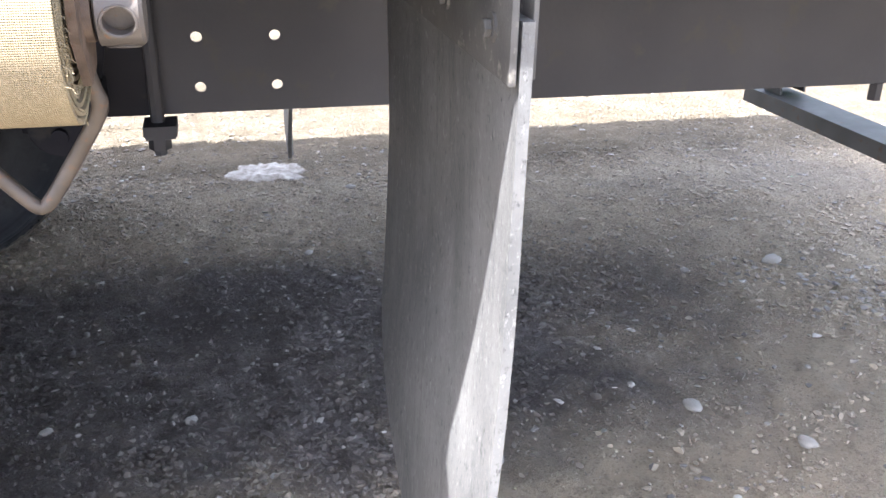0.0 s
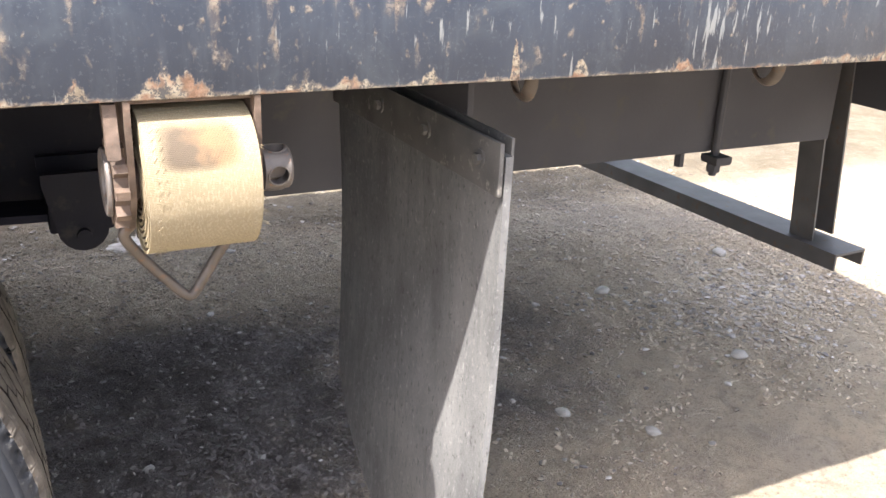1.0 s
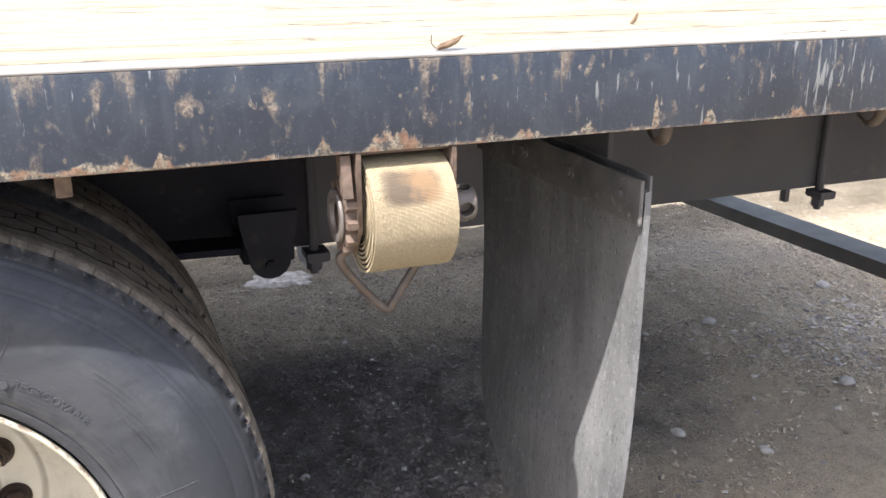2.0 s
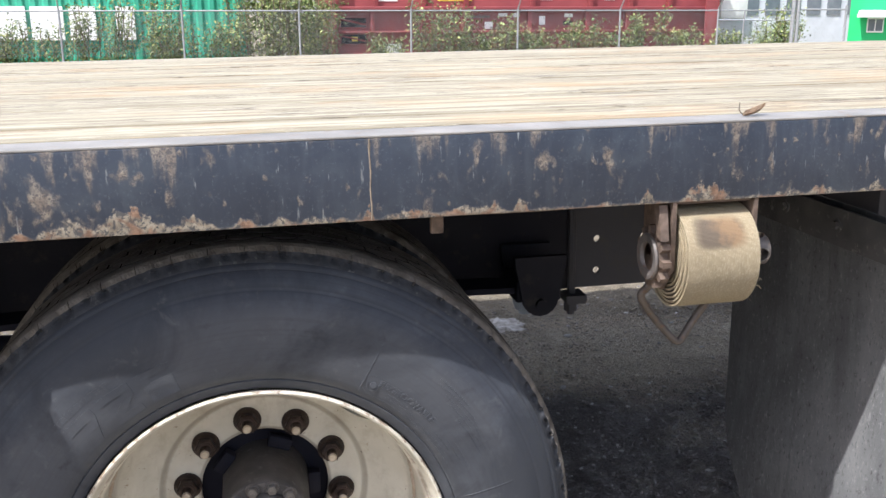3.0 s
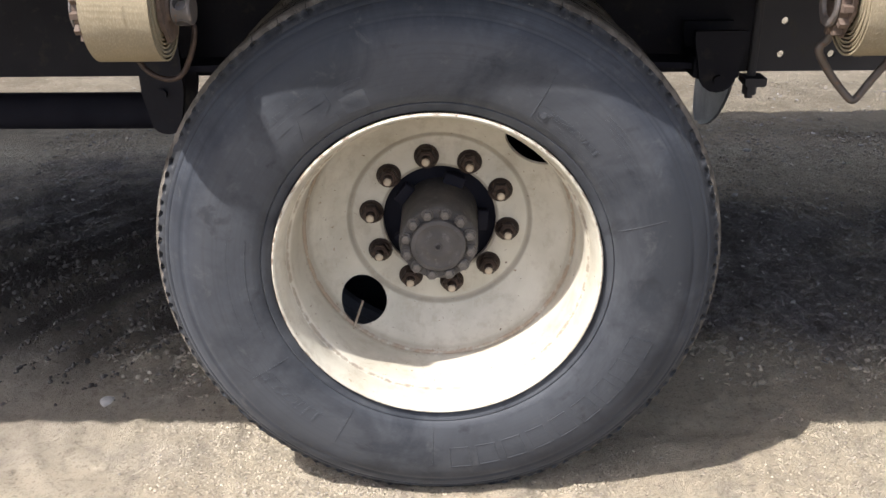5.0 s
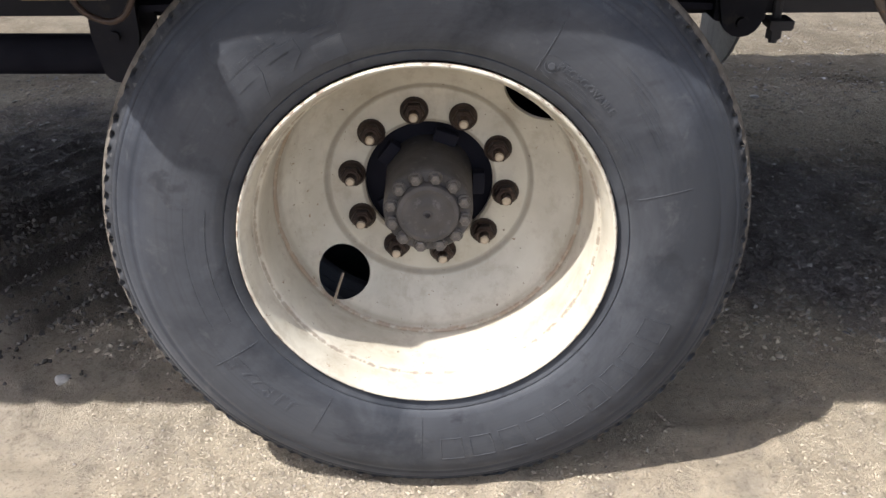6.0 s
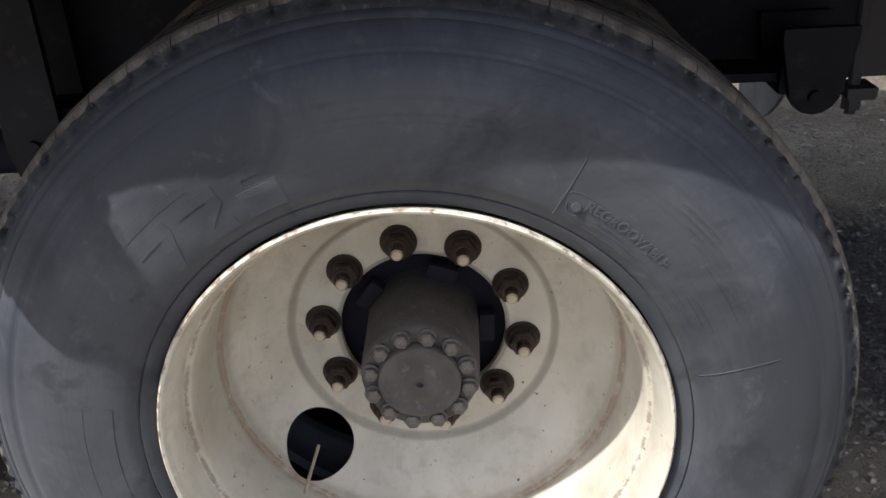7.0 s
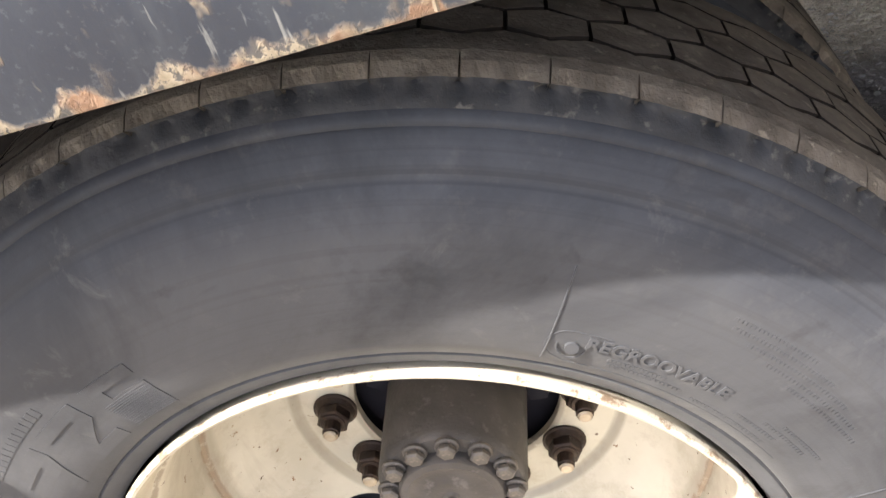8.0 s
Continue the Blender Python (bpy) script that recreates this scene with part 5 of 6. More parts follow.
# mud flaps
def make_flap():
    bm = bmesh.new()
    rows, cols = 44, 24
    grid = []
    for j in range(rows + 1):
        z = 0.985 - 0.885 * j / rows
        d = 0.985 - z
        lo = -0.037 - 0.022 * max(0.0, 0.80 - z)
        hi = 0.592 - 0.085 * d - 0.05 * max(0.0, 0.60 - z)
        if z < 0.45:
            hi -= 0.72 * (1.0 - math.sqrt(max(0.0, 1.0 - ((0.45 - z) / 0.38) ** 2)))
        if z < 0.16:
            lo += 0.05 * (1.0 - math.sqrt(max(0.0, 1.0 - ((0.16 - z) / 0.06) ** 2)))
        line = []
        for i in range(cols + 1):
            u = i / cols
            y = lo + (hi - lo) * u
            x = 1.1235 + 0.012 * math.sin(u * math.pi) * d - 0.15 * max(0.0, 0.80 - z) ** 2 * max(0.0, 1.0 - max(0.0, 0.45 - z) * 2.0) + 0.0025 * noise.noise((y * 5, z * 3, 2.0))
            line.append(bm.verts.new((x, y, z)))
        grid.append(line)
    for j in range(rows):
        for i in range(cols):
            bm.faces.new((grid[j][i], grid[j][i + 1], grid[j + 1][i + 1], grid[j + 1][i]))
    r = bmesh.ops.extrude_face_region(bm, geom=list(bm.faces))
    bmesh.ops.translate(bm, vec=(0.011, 0, 0), verts=[v for v in r["geom"] if isinstance(v, bmesh.types.BMVert)])
    return bm


for side in (1, -1):
    at = Matrix.Identity(4) if side > 0 else pose(1.10, 2.2, 0, 0, 0, -2.76) @ Matrix.Diagonal((1, -1, 1, 1)) @ Matrix.Translation((-1.1255, -0.15, 0))
    bm = make_flap()
    bmesh.ops.transform(bm, matrix=at, verts=bm.verts)
    flap = part("mud_flap", bm, M_FLAP, truck, "scuffed black rubber mud flap", 60.0)
    bm = box(bmesh.new(), 1.1135, 1.1205, -0.038, 0.594, 0.931, 1.004, 0.002)
    bmesh.ops.transform(bm, matrix=at, verts=bm.verts)
    part("clamp_bar", bm, M_PLATE, flap, "dusty steel bar clamping the flap")
    bm = box(bmesh.new(), 1.1349, 1.1400, -0.030, 0.745, 0.935, 1.008, 0.0015)
    bmesh.ops.transform(bm, matrix=at, verts=bm.verts)
    part("flap_arm", bm, M_PLATE, flap, "steel angle arm behind the flap")
    bm = box(bmesh.new(), 1.1365, 1.1465, 0.10, 0.74, 1.009, 1.103, 0.002)
    bmesh.ops.transform(bm, matrix=at, verts=bm.verts)
    part("flap_gusset", bm, M_CHASSIS, flap)
    for y in (0.012, 0.18, 0.36, 0.54):
        bm = rod(bmesh.new(), (1.1145, y, 0.972), (1.1105, y, 0.972), 0.0135, 16)
        rod(bm, (1.1105, y, 0.972), (1.1035, y, 0.972), 0.0085, 6, chamfer=0.001)
        bmesh.ops.transform(bm, matrix=at, verts=bm.verts)
        part("bolt", bm, M_PLATE, flap)

# rear bumper bar and its posts
BAR = pose(2.668, 0.651, 0.38, 0, 0, 3.2)
CHANNEL = [(0.0, 0.0), (0.0, -0.050), (0.007, -0.050), (0.007, -0.008), (0.123, -0.008), (0.123, -0.050), (0.130, -0.050), (0.130, 0.0)]
bumper = part("bumper_bar", one(slab, CHANNEL, 1.30, BAR), M_STEEL, truck, "grey steel channel bumper bar", 20.0)
for y in (0.15, 1.19):
    m = BAR @ pose(0.030, y + 0.045, 0.0005, 0, -6, 0) @ pose(0, 0, 0, 90, 0, 0)
    prof = [(0.0, 0.0), (0.0, 0.085), (0.007, 0.085), (0.007, 0.007), (0.088, 0.007), (0.088, 0.085), (0.095, 0.085), (0.095, 0.0)]
    part("bumper_post", one(slab, [(a, b) for a, b in prof], 0.70, m), M_STEEL, bumper, "upright steel channel post", 20.0)
part("rear_sill", one(box, X1 - 0.02, X1, RAIL_Y + 0.076, FAR_Y - 0.076, 0.788, 1.172, 0.004), M_CHASSIS, truck, "black rear sill beam")

# tie-down rings below the rail
for x in (1.155, 1.585, 2.015, 2.445):
    bm = bmesh.new()
    pts = [(x + 0.001 * k, RAIL_Y + 0.085 + 0.034 * math.cos(a), 1.0945 + 0.040 * math.sin(a)) for k, a in enumerate(np.linspace(math.pi, math.tau, 15))]
    tube(bm, pts, 0.0036, 8, 2.6)
    part("tie_ring", bm, M_HOOK, truck, "pale steel tie-down ring")
part("rail_clip", one(box, 0.288, 0.308, -0.028, -0.018, 1.056, 1.095, 0.003), M_RUST, truck)

# ---- strap winches ----
def winch(strap, at, hooked, turn):
    w = thing("strap_winch", "rusty strap winch wound with tan webbing under the side rail", "winch", at, "winches along the side rail")
    bm = bmesh.new()
    for x in (-0.0605, 0.0605):
        slab(bm, [(-0.045, 0.0935), (0.06, 0.0935), (0.06, 0.02), (0.03, -0.045), (-0.012, -0.052), (-0.045, -0.01)], 0.006, Matrix.Translation((x, 0, 0)) @ Matrix.Rotation(radians(90), 4, "Z"))
    box(bm, -0.0605, 0.0605, -0.035, 0.045, 0.0885, 0.0935, 0.001)
    part("bracket", bm, M_RUST, w, "rusty steel winch bracket")
    drum = bmesh.new()
    rod(drum, (-0.067, 0, 0), (0.066, 0, 0), 0.022, 20)
    part("axle", drum, M_RUST, w)
    # capstan head with bar holes
    bm = bmesh.new()
    n = 28
    r = 0.0250
    prof = [(0.067, r * 0.8), (0.069, r), (0.096, r), (0.0985, r * 0.9)]
    rings = [[bm.verts.new((x, rr * math.sin(i * math.tau / n), rr * math.cos(i * math.tau / n))) for i in range(n)] for x, rr in prof]
    for u, v in zip(rings, rings[1:]):
        for i in range(n):
            bm.faces.new((u[i], u[(i + 1) % n], v[(i + 1) % n], v[i]))
    bm.faces.new(rings[-1])
    bm.faces.new(rings[0])
    bmesh.ops.recalc_face_normals(bm, faces=bm.faces)
    cut = bmesh.new()
    for k in range(4):
        a = radians(90 * k + turn)
        d = Vector((0, math.sin(a), math.cos(a)))
        rod(cut, Vector((0.0830, 0, 0)) + d * 0.009, Vector((0.0830, 0, 0)) + d * (r + 0.01), 0.0108, 18)
    bmesh.ops.recalc_face_normals(cut, faces=cut.faces)
    head = finish("capstan_head", carved(bm, cut), M_CAST, w, "worn round winch head with bar holes")
    for k in range(4):
        a = radians(90 * k + turn)
        d = Vector((0, math.sin(a), math.cos(a)))
        ringb = bmesh.new()
        tube(ringb, [Vector((0.0830 + 0.0115 * math.cos(b), 0, 0)) + d * (r + 0.0003 - 0.0024 * math.sin(b) ** 2) + d.cross(Vector((1, 0, 0))) * 0.0115 * math.sin(b) for b in np.linspace(0, math.tau, 19)[:-1]], 0.0013, 6, closed=True)
        part("hole_lip", ringb, M_CAST, head)
    # ratchet wheel
    bm = bmesh.new()
    teeth = []
    for k in range(11):
        a = k * math.tau / 11
        for da, rr in ((0.0, 0.050), (0.18, 0.0505), (0.24, 0.038), (0.50, 0.038)):
            teeth.append((rr * math.sin(a + da), rr * math.cos(a + da)))
    slab(bm, teeth, 0.013, Matrix.Translation((-0.0665, 0, 0)) @ Matrix.Rotation(radians(90), 4, "Z"))
    part("ratchet_wheel", bm, M_RUST, w, "toothed rusty ratchet wheel")
    bm = bmesh.new()
    spin(bm, [(0.033, 0.0), (0.0365, 0.001), (0.0375, 0.0025), (0.0372, 0.0045), (0.0355, 0.006), (0.0270, 0.006), (0.0240, 0.0048), (0.0225, 0.002), (0.0220, -0.004), (0.001, -0.004)], 32)
    bmesh.ops.transform(bm, matrix=Matrix.Translation((-0.0795, 0, 0)) @ Matrix.Rotation(radians(90), 4, "Z"), verts=bm.verts)
    boss = part("end_boss", bm, M_CAST, w, "worn grey hollow end boss")
    # dark disc added in the boss for the shade of its hollow
    part("greasy_core", one(rod, (-0.0772, 0, 0), (-0.0795, 0, 0), 0.0213, 20, chamfer=0.001), M_HUB, boss, "dark disc in the hollow")
    bm = bmesh.new()
    slab(bm, [(-0.050, 0.036), (-0.034, 0.040), (-0.018, 0.090), (-0.038, 0.090)], 0.012, Matrix.Translation((-0.072, 0, 0)) @ Matrix.Rotation(radians(90), 4, "Z"))
    part("pawl", bm, M_RUST, w)
    # wound webbing: a spiral band
    bm = bmesh.new()
    turns, per = 9.7, 40
    n = int(turns * per)
    edge = []
    rnd = random.Random(5)
    for k in range(n + 1):
        a = k * math.tau / per
        f = k / n
        rr = 0.024 + 0.0592 * f + 0.0006 * math.sin(a * 3)
        sag = 1.0 + 0.03 * f * max(0.0, math.cos(a)) - 0.02 * f * max(0.0, -math.cos(a))
        wob = 0.0022 * noise.noise((f * 9, 3.1, 0)) + (0.003 * noise.noise((f * 30, 7, 0)) if f < 0.9 else 0)
        p = Vector((0, -rr * math.sin(a), -rr * sag * math.cos(a)))
        q = Vector((0, -(rr - 0.0032) * math.sin(a), -(rr - 0.0032) * sag * math.cos(a)))
        edge.append([bm.verts.new(v + Vector((x + wob, 0, 0))) for v, x in ((p, -0.0545), (p, 0.0515), (q, 0.0515), (q, -0.0545))])
    for u, v in zip(edge, edge[1:]):
        for i in range(4):
            bm.faces.new((u[i], u[(i + 1) % 4], v[(i + 1) % 4], v[i]))
    bm.faces.new(edge[0])
    bm.faces.new(edge[-1][::-1])
    roll = part("strap", bm, strap, w, "tan webbing strap wound on the winch", 60.0)
    if not hooked:
        stitch = bmesh.new()
        for k in range(12):
            a = radians(58 + k * 4.0)
            rod(stitch, (0.012 + 0.0012 * (k % 2), -0.0808 * math.sin(a), -0.0808 * math.cos(a)), (0.0145 + 0.0012 * (k % 2), -0.0808 * math.sin(a + 0.03), -0.0808 * math.cos(a + 0.03)), 0.0004, 5)
        part("stitching", stitch, strap, roll)
    if hooked:
        tail = bmesh.new()
        rnd = random.Random(11)
        for k in range(24):
            z = rnd.uniform(-0.07, 0.05)
            y = -math.sqrt(max(0.0, 0.0805 ** 2 - z * z)) * rnd.uniform(0.6, 1.0)
            tube(tail, [(0.050, y, z), (0.053 + rnd.uniform(0, 0.003), y - 0.001, z - 0.002), (0.054 + rnd.uniform(0, 0.005), y - 0.002, z - rnd.uniform(0.003, 0.007))], 0.0004, 4)
        part("frayed_threads", tail, strap, roll)
        for x in (-0.046, -0.0395):
            stitch = bmesh.new()
            for k in range(17):
                a = radians(20 + k * 7.5)
                for sgn in (0,):
                    rod(stitch, (x - 0.0008, -0.0815 * math.sin(a), -0.0815 * math.cos(a) * (1 + 0.03 * max(0, math.cos(a)))), (x + 0.0025, -0.0815 * math.sin(a + 0.05), -0.0815 * math.cos(a + 0.05) * (1 + 0.03 * max(0, math.cos(a)))), 0.0004, 5)
            part("stitching", stitch, strap, roll)
        hk = [(-0.050, 0.058, -0.040), (-0.058, 0.056, -0.075), (-0.070, 0.052, -0.080), (-0.070, 0.050, -0.093), (-0.038, 0.044, -0.137), (-0.008, 0.040, -0.171), (0.0, 0.038, -0.177), (0.008, 0.040, -0.171),
              (0.030, 0.044, -0.137), (0.056, 0.050, -0.096), (0.058, 0.052, -0.083), (0.054, 0.056, -0.075), (0.048, 0.058, -0.040)]
    else:
        hk = [(-0.030, 0.058, -0.050), (-0.02, 0.056, -0.10), (0.0, 0.052, -0.118), (0.03, 0.05, -0.128), (0.055, 0.048, -0.118), (0.074, 0.046, -0.08), (0.084, 0.046, -0.045), (0.080, 0.05, -0.03), (0.060, 0.056, -0.03)]
    hk = [(x * 0.93 + 0.001, y + 0.03 * min(1.0, max(0.0, (-z - 0.04) / 0.09)), z) for x, y, z in hk] if hooked else hk
    smooth_pts = []
    for a, b in zip(hk, hk[1:]):
        smooth_pts += [Vector(a).lerp(Vector(b), t) for t in (0.0, 0.35, 0.7)]
    smooth_pts.append(Vector(hk[-1]))
    for _ in range(2):
        smooth_pts = [smooth_pts[0]] + [(smooth_pts[i - 1] + smooth_pts[i] * 2 + smooth_pts[i + 1]) / 4 for i in range(1, len(smooth_pts) - 1)] + [smooth_pts[-1]]
    part("wire_hook", one(tube, smooth_pts, 0.0064 if hooked else 0.0048, 10), M_HOOK if hooked else M_NUT, w, "rusty bent wire hook")
    return w


WIDE = Matrix.Diagonal((1.1, 1, 1, 1))
winch(M_STRAP_A, pose(0.7225, -0.038, 1.0005) @ WIDE, True, -100)
winch(M_STRAP_B, pose(-0.464, -0.038, 1.0005), False, -60)

# dead leaf on the rail cap, folded along its rib, with a stalk standing up
def folded_leaf(bm, length, wide, lift, seed):
    grid = []
    for j in range(9):
        v = j / 4 - 1
        line = []
        for i in range(11):
            u = i / 10
            w = wide * math.sin(math.pi * (0.06 + 0.9 * u)) ** 0.8 * (1 + 0.18 * noise.noise((u * 9, v * 2, seed)))
            line.append(bm.verts.new(((u - 0.5) * length + 0.004 * noise.noise((v * 3, u * 3, seed)), v * w * 0.75, 0.001 + abs(v) ** 1.4 * w * 0.55 + lift * u ** 3 + 0.0015 * noise.noise((u * 12, v * 6, seed)))))
        grid.append(line)
    for j in range(8):
        for i in range(10):
            bm.faces.new((grid[j][i], grid[j][i + 1], grid[j + 1][i + 1], grid[j + 1][i]))
    bmesh.ops.solidify(bm, geom=list(bm.faces), thickness=0.0005)
    return bm


leaf = part("leaf", one(folded_leaf, 0.042, 0.013, 0.016, 3.0), M_DEAD, at=pose(0.795, -0.042, 1.2152, 0, 0, 12))
tagged(leaf, "curled dry brown leaf on the rail top", "leaf")
part("leaf_stalk", one(tube, [(-0.022, 0, 0.003), (-0.029, 0.001, 0.010), (-0.028, 0.001, 0.021)], 0.0008, 5), M_HOOK, leaf)
scrap = part("leaf", one(folded_leaf, 0.026, 0.007, 0.018, 8.0), M_DEAD, at=pose(1.23, 0.19, 1.2185, 0, 0, 30))
tagged(scrap, "small curled dry leaf scrap on the deck", "leaf")
tagged(part("bark_chip", box(bmesh.new(), -0.016, 0.016, -0.006, 0.006, 0.0, 0.005, 0.0015), M_NUT, at=pose(1.95, 0.83, 1.2185, 0, 0, 15)), "dark chip of bark lying on the deck", "chip")

# ---- yard beyond the truck ----
FENCE_Y, FX, FZ = 20.0, 1.05, -0.04
LEVEL = pose(0.18, 0, 0, 0, 0.9, 0)


def yard_thing(name, label, category, x, y, z, group=""):
    """A thing that stands on the sloping ground beyond the truck."""
    return thing(name, label, category, LEVEL @ Matrix.Translation((x, y, z)), group)


fence = yard_thing("chain_link_fence", "galvanised chain-link fence round the yard", "fence", FX, FENCE_Y, FZ)
for k in range(10):
    x = -13.05 + 2.55 * k
    p = part("post", one(rod, (x, 0, 0), (x, 0, 1.52), 0.024, 12), M_GALV, fence)
    part("barb_arm", one(rod, (x, 0, 1.52), (x + 0.02, -0.22, 1.80), 0.018, 8), M_GALV, p)
part("post", one(rod, (10.60, 0, 0), (10.60, 0, 1.48), 0.020, 10), M_GALV, fence)
part("top_rail", one(rod, (-13.1, 0, 1.48), (11.9, 0, 1.48), 0.016, 10), M_GALV, fence)
part("middle_rail", one(rod, (9.92, 0, 1.24), (11.9, 0, 1.24), 0.013, 10), M_GALV, fence)
wires_v, wires_f = [], []
for sgn in (1, -1):
    for k in range(375):
        x = -13.1 + k * 0.064
        xa, xb = (x, x + 0.98) if sgn > 0 else (x + 0.98, x)
        n = len(wires_v)
        wires_v += [(xa - 0.0022, 0.0, 0.5), (xa + 0.0022, 0.0, 0.5), (xa, 0.003, 0.5), (xb - 0.0022, 0.0, 1.48), (xb + 0.0022, 0.0, 1.48), (xb, 0.003, 1.48)]
        wires_f += [(n, n + 1, n + 4, n + 3), (n + 1, n + 2, n + 5, n + 4), (n + 2, n, n + 3, n + 5)]
finish("wire_mesh", raw("wire_mesh", wires_v, wires_f), M_GALV, fence, "woven wire mesh", 0)

gate = yard_thing("chain_link_gate", "tall galvanised chain-link gate beside the fence", "gate", FX, FENCE_Y, FZ)
for x in (11.93, 12.06):
    part("gate_post", one(rod, (x, 0, 0), (x, 0, 2.1), 0.05, 12), M_GALV, gate)
for z in (0.62, 1.5):
    part("gate_bar", one(rod, (12.06, 0, z), (13.30, -0.14, z), 0.022, 8), M_GALV, gate)
part("gate_post", one(rod, (13.30, -0.14, 0.1), (13.30, -0.14, 1.6), 0.03, 12), M_GALV, gate)
wv, wf = [], []
for sgn in (1, -1):
    for k in range(46):
        x = 11.6 + k * 0.064
        xa, xb = (x, x + 0.88) if sgn > 0 else (x + 0.88, x)
        if min(xa, xb) < 12.06 or max(xa, xb) > 13.30:
            continue
        n = len(wv)
        ya, yb = -(xa - 12.06) / 9, -(xb - 12.06) / 9
        wv += [(xa - 0.003, ya, 0.62), (xa + 0.003, ya, 0.62), (xa, ya + 0.003, 0.62), (xb - 0.003, yb, 1.5), (xb + 0.003, yb, 1.5), (xb, yb + 0.003, 1.5)]
        wf += [(n, n + 1, n + 4, n + 3), (n + 1, n + 2, n + 5, n + 4), (n + 2, n, n + 3, n + 5)]
finish("wire_mesh", raw("wire_mesh", wv, wf), M_GALV, gate, smooth=0)


def corrugated(bm, x0, x1, y, z0, z1, pitch=0.28, depth=0.045):
    """A wall of trapezoid ribs facing -y, with thickness."""
    pts = []
    x = x0
    while x < x1:
        for dx, d in ((0.0, 0), (0.09, 0), (0.14, depth), (0.23, depth)):
            pts.append((min(x + dx, x1), y + d))
        x += pitch
    a = [bm.verts.new((px, py, z0)) for px, py in pts]
    b = [bm.verts.new((px, py, z1)) for px, py in pts]
    for i in range(len(pts) - 1):
        if (a[i].co - a[i + 1].co).length > 1e-6:
            bm.faces.new((a[i], a[i + 1], b[i + 1], b[i]))
    bm.faces.new([b[0], *[v for v in b[1:]], bm.verts.new((x1, y + 2.4, z1)), bm.verts.new((x0, y + 2.4, z1))])


green = yard_thing("shipping_container", "green corrugated steel shipping container with white marking", "container", 0.75, 21.2, -0.03)
bm = bmesh.new()
corrugated(bm, -13.2, -1.3, 0.05, 0.3, 2.7)
part("side_wall", bm, M_GREEN, green, smooth=0)
bm = bmesh.new()
for z, h in ((0.0, 0.30), (2.7, 0.21)):
    box(bm, -13.25, -1.2, 0.0, 0.12, z, z + h)
for x in (-13.25, -1.32):
    box(bm, x, x + 0.12, 0.0, 0.12, 0.301, 2.699)
part("edge_beams", bm, M_GREEN, green, smooth=0)
part("end_wall", one(box, -1.31, -1.25, 0.12, 2.4, 0.3, 2.7), M_GREEN, green)
for x, w in ((-7.65, 0.70), (-6.75, 0.70), (-5.95, 0.70), (-5.12, 0.57), (-4.11, 0.41)):
    part("white_marking", one(box, x, x + w, -0.002, 0.046, 0.83, 1.575), M_WHITE, green, "white painted block marking", 0)

car = yard_thing("rail_car", "maroon steel rail car with ribbed sides", "rail car", 0.85, 21.6, -0.03)
part("upper_body", one(box, 0.55, 10.93, 0.3, 3.0, 1.58, 3.2), M_MAROON, car, smooth=0)
part("side_sill", one(box, 0.55, 10.93, 0.25, 0.32, 0.0, 1.50), M_MAROON, car, smooth=0)
part("deck_edge", one(box, 0.55, 10.93, 0.05, 0.3, 1.50, 1.575, 0.01), M_MAROON, car)
part("lower_flange", one(box, 0.55, 10.93, 0.1, 0.249, 0.94, 0.99, 0.006), M_MAROON, car)
part("end_post", one(box, 0.5, 0.86, 0.0, 0.049, 0.0, 3.2, 0.01), M_MAROON, car)
part("end_post", one(box, 10.57, 10.95, 0.0, 0.049, 0.0, 3.2, 0.01), M_MAROON, car)
for x in (1.7, 2.9, 4.0, 5.75, 7.3, 8.4, 9.5):
    part("rib", one(box, x, x + 0.12, 0.14, 0.249, 0.99, 1.50, 0.01), M_MAROON, car)
    part("rib", one(box, x + 0.1, x + 0.22, 0.20, 0.299, 1.58, 3.2, 0.01), M_MAROON, car)
# rounded hollows near the end, dark plates for their shade, a brace in each
for z in (1.06, 0.66):
    out = [(0.98 + 0.09 * (1 - math.cos(a)), z + 0.17 + 0.09 * math.sin(a)) for a in np.linspace(0, math.pi / 2, 6)] + [(1.62, z + 0.26), (1.62, z), (0.98, z)]
    part("dark_recess", one(slab, out, 0.006, Matrix.Translation((0, 0.243, 0))), M_DARK, car)
    part("recess_rim", one(tube, [(a, 0.235, b) for a, b in out], 0.018, 6, closed=True), M_MAROON, car)
    part("sloped_strut", one(tube, [(1.0, 0.22, z + 0.21), (1.6, 0.22, z + 0.08)], 0.022, 6), M_MAROON, car)
for x, z, w, h, mm in ((4.64, 1.02, 0.21, 0.18, M_WHITE), (4.53, 0.66, 0.15, 0.13, M_WHITE), (5.0, 1.33, 0.23, 0.085, M_WHITE), (5.39, 1.31, 0.15, 0.11, M_WHITE), (6.08, 1.12, 0.16, 0.22, M_WHITE), (6.76, 1.31, 0.22, 0.09, M_WHITE),
                       (6.73, 1.12, 0.25, 0.10, M_DARK), (1.25, 0.74, 0.15, 0.11, M_YELLOW), (2.0, 0.45, 0.5, 0.22, M_WHITE)):
    part("placard", one(box, x, x + w, 0.236, 0.2465, z, z + h, 0.002), mm, car)
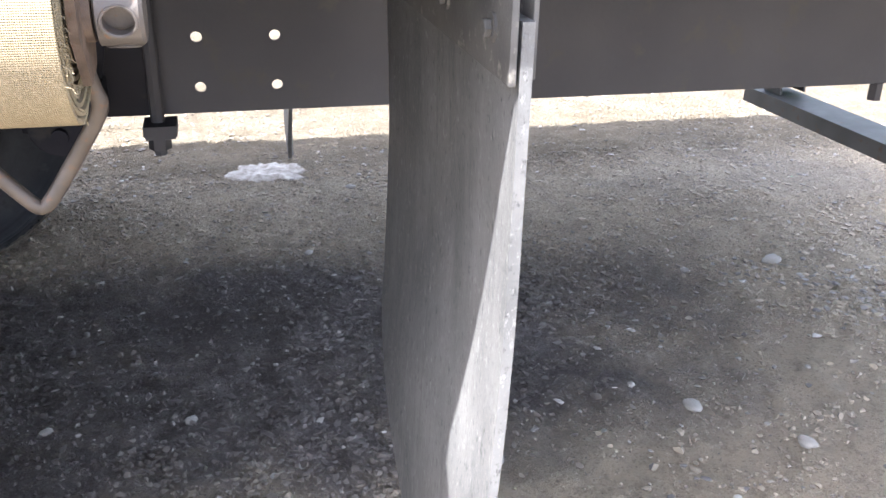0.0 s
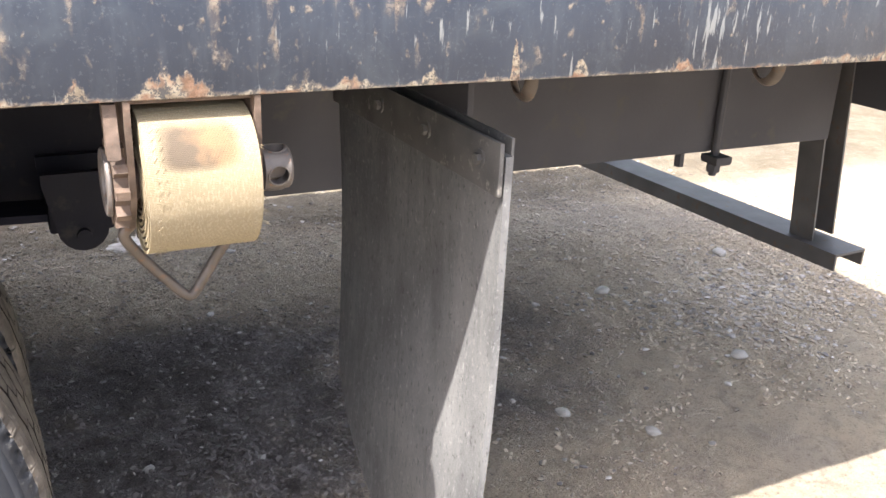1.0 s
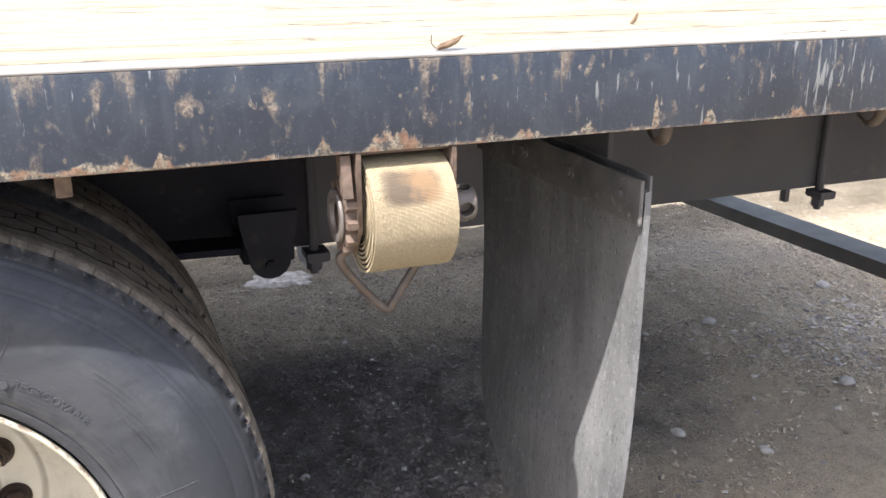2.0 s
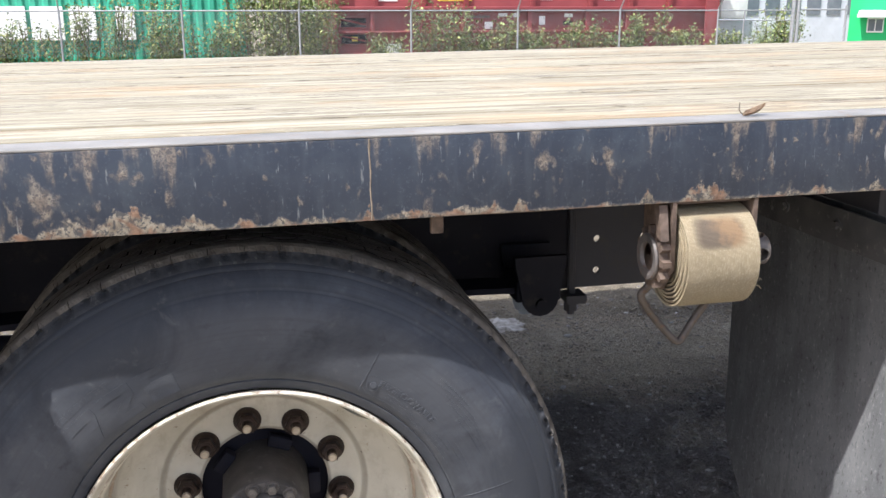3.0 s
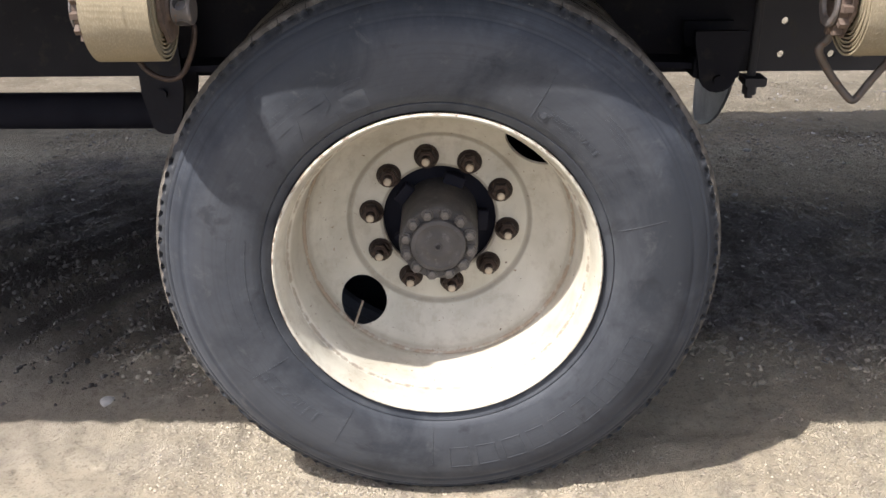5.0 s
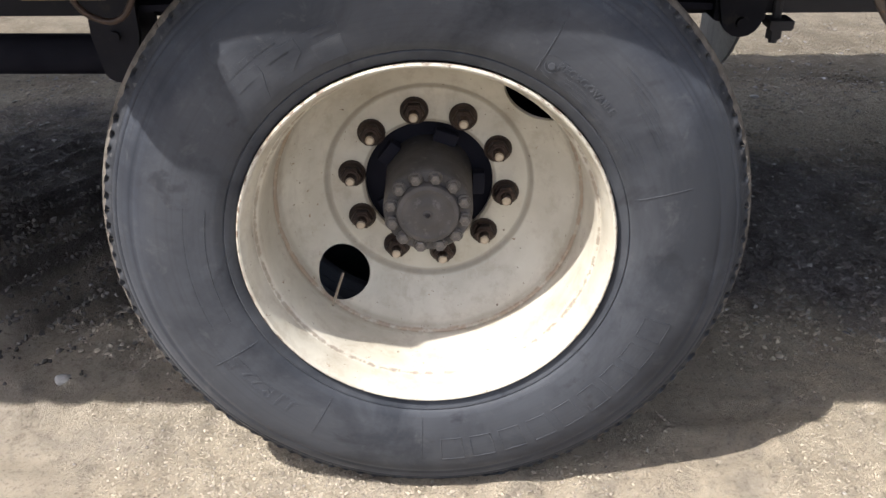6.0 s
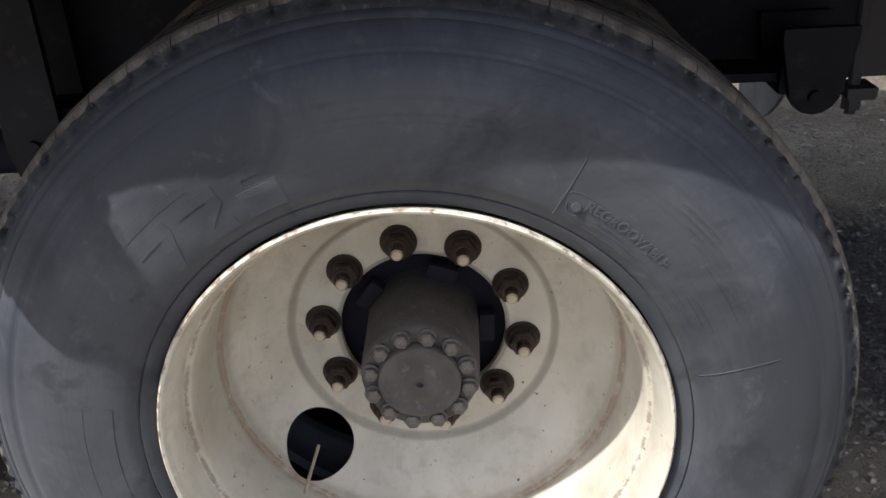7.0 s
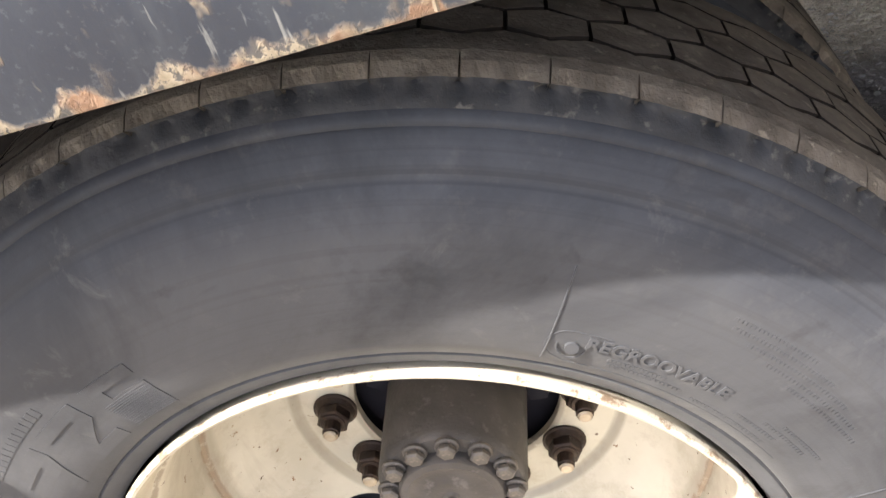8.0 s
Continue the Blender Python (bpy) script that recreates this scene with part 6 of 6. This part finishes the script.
for x, z, w, h, mm in ((3.43, 1.71, 0.89, 0.21, M_YELLOW), (4.92, 1.80, 0.30, 0.22, M_DARK), (6.68, 1.81, 0.30, 0.22, M_DARK), (6.12, 1.74, 0.32, 0.12, M_WHITE), (7.86, 1.74, 0.30, 0.12, M_WHITE), (8.80, 1.81, 0.20, 0.10, M_WHITE), (1.94, 1.70, 0.48, 0.16, M_WHITE)):
    part("placard", one(box, x, x + w, 0.286, 0.2965, z, z + h, 0.002), mm, car)
part("lettering_bars", one(lambda bm: [box(bm, 3.50 + 0.075 * k, 3.555 + 0.075 * k, 0.281, 0.285, z, z + h) for z, h in ((1.735, 0.05), (1.82, 0.085)) for k in range(10)]), M_DARK, car, smooth=0)
part("lettering_bars", one(lambda bm: [box(bm, 4.13 + 0.075 * k, 4.175 + 0.075 * k, 0.24, 0.248, 1.29, 1.36) for k in range(9)]), M_PLATE, car, smooth=0)

box_truck = yard_thing("white_trailer", "white box trailer parked behind the fence", "trailer", 1.36, 22.5, -0.03)
part("body", one(box, 10.95, 11.79, 0, 5, 1.25, 3.2, 0.12), M_WHITE, box_truck)
part("skirt", one(box, 10.95, 13.2, 0.2, 5, 0.0, 1.22, 0.03), M_GREY, box_truck)
office = yard_thing("grey_building", "pale grey building with a row of windows", "building", 1.5, 27.0, -0.03)
part("wall", one(box, 13.6, 22.0, 0, 4, 0, 3.4), M_GREY, office)
for k in range(6):
    part("window", one(box, 14.0 + 0.75 * k, 14.5 + 0.75 * k, -0.03, 0.02, 1.35, 2.3), M_PANE, office)

shed = thing("green_shed", "bright green painted shed with awning over a small window", "building", LEVEL @ pose(14.76, 20.3, -0.06, 0, 0, -40))
part("wall", one(box, 0.0, 6.0, 0, 4, -0.02, 3.0), M_GREENWALL, shed)
win = part("window", one(box, 0.43, 0.82, -0.04, 0.02, 0.95, 1.32, 0.01), M_WHITE, shed, "small white-framed window")
for x in (0.46, 0.64):
    part("pane", one(box, x, x + 0.155, -0.05, -0.041, 0.99, 1.28), M_PANE, win)
bm = bmesh.new()
slab(bm, [(0, 0), (-0.42, -0.14), (-0.42, -0.17), (0, -0.03)], 0.80, Matrix.Translation((0.22, 0, 1.50)) @ Matrix.Rotation(radians(-90), 4, "Z") @ Matrix.Diagonal((-1, 1, 1, 1)))
part("awning", bm, M_WHITE, shed, "white window awning")
meter = part("electric_meter", one(box, 1.70, 1.95, -0.14, 0.0, 0.80, 1.10, 0.02), M_GALV, shed, "grey meter box and conduit")
for x in (1.62, 2.05):
    part("conduit", one(rod, (x, -0.05, 0.2), (x, -0.05, 1.25), 0.03, 8), M_GALV, meter)


def shrub(x, y, h, w, seed):
    rnd = random.Random(seed)
    b = yard_thing("shrub", "leafy green shrub growing along the fence", "shrub", x + 0.8, y, -0.02, "shrubs along the fence")
    stems = bmesh.new()
    verts, faces = [], []
    for k in range(int(8 + 9 * w)):
        a, sx = rnd.uniform(0, math.tau), rnd.uniform(-w, w)
        top = Vector((sx + 0.25 * math.cos(a), 0.25 * math.sin(a), h * rnd.uniform(0.65, 1.05)))
        base = Vector((sx * 0.8, 0, 0))
        pts = [base.lerp(top, t) + Vector((0.05 * math.sin(t * 5 + k), 0.03 * math.cos(t * 4 + k), 0)) for t in (0, 0.25, 0.5, 0.75, 1.0)]
        tube(stems, pts, 0.010, 5)
        for _ in range(150):
            t = rnd.uniform(0.08, 1.05)
            c = base.lerp(top, t) + Vector((rnd.gauss(0, 0.10), rnd.gauss(0, 0.10), rnd.gauss(0, 0.08)))
            s = rnd.uniform(0.022, 0.05)
            q = Euler((rnd.uniform(-1, 1), rnd.uniform(-1, 1), rnd.uniform(0, 6.3))).to_matrix()
            n = len(verts)
            verts += [tuple(c + q @ Vector(p)) for p in ((-s, 0, 0), (0, -s * 0.55, s * 0.15), (s, 0, -s * 0.2), (0, s * 0.55, s * 0.15))]
            faces += [(n, n + 1, n + 2), (n, n + 2, n + 3)]
    tagged(part("stem", stems, M_BARK, b, smooth=60), kind="stuff")
    tagged(finish("foliage", raw("foliage", verts, faces), M_LEAF, b, smooth=0), kind="stuff")


# far woods beyond the yard
rnd = random.Random(77)
verts, faces = [], []
for k in range(15000):
    x = rnd.uniform(-16, 26)
    top = 3.0 + 1.3 * noise.noise((x * 0.5, 0, 3.0)) + 0.6 * noise.noise((x * 1.7, 0, 1.0))
    c = Vector((x, 34 + rnd.uniform(-1.5, 1.5), top * rnd.random() ** 0.8))
    r = rnd.uniform(0.07, 0.20)
    q = Euler((rnd.uniform(-1, 1), rnd.uniform(-1, 1), rnd.uniform(0, 6.3))).to_matrix()
    n = len(verts)
    verts += [tuple(c + q @ Vector(p)) for p in ((-r, 0, 0), (0, -r * 0.6, r * 0.3), (r, 0, -r * 0.2), (0, r * 0.6, r * 0.5))]
    faces += [(n, n + 1, n + 2), (n, n + 2, n + 3)]
tagged(finish("far_woods", raw("far_woods", verts, faces), M_LEAF, smooth=0, at=LEVEL), "line of leafy trees far behind the yard", "trees", kind="stuff")

for k, (x, y, h, w) in enumerate(((-0.1, 20.8, 2.3, 0.7), (-0.9, 20.9, 2.2, 0.6), (0.5, 20.8, 2.1, 0.4), (-8.2, 20.5, 1.25, 0.9), (-5.7, 20.5, 1.2, 0.8), (-2.6, 20.3, 1.1, 0.8), (-9.5, 20.5, 1.3, 0.7), (-7.0, 20.6, 1.0, 0.5), (-4.6, 20.4, 1.6, 0.8), (-3.3, 20.5, 1.8, 0.8), (-1.9, 20.4, 1.2, 0.4), (-0.6, 20.5, 2.2, 0.6), (0.1, 20.3, 1.9, 0.5), (3.1, 20.4, 1.7, 0.35), (3.6, 20.3, 1.5, 0.3), (4.9, 20.5, 1.3, 0.3),
                                  (5.7, 20.4, 0.95, 0.6), (2.2, 20.5, 0.85, 0.5), (4.2, 20.5, 0.9, 0.5), (7.6, 20.4, 0.9, 0.6), (11.2, 20.6, 0.9, 0.5), (6.8, 20.4, 1.3, 0.4), (8.4, 20.4, 1.5, 0.4), (9.5, 20.5, 1.1, 0.4), (10.4, 20.4, 0.95, 0.3), (12.6, 21.2, 1.2, 0.5), (12.8, 21.6, 1.6, 0.4))):
    shrub(x, y, h, w, 100 + k)
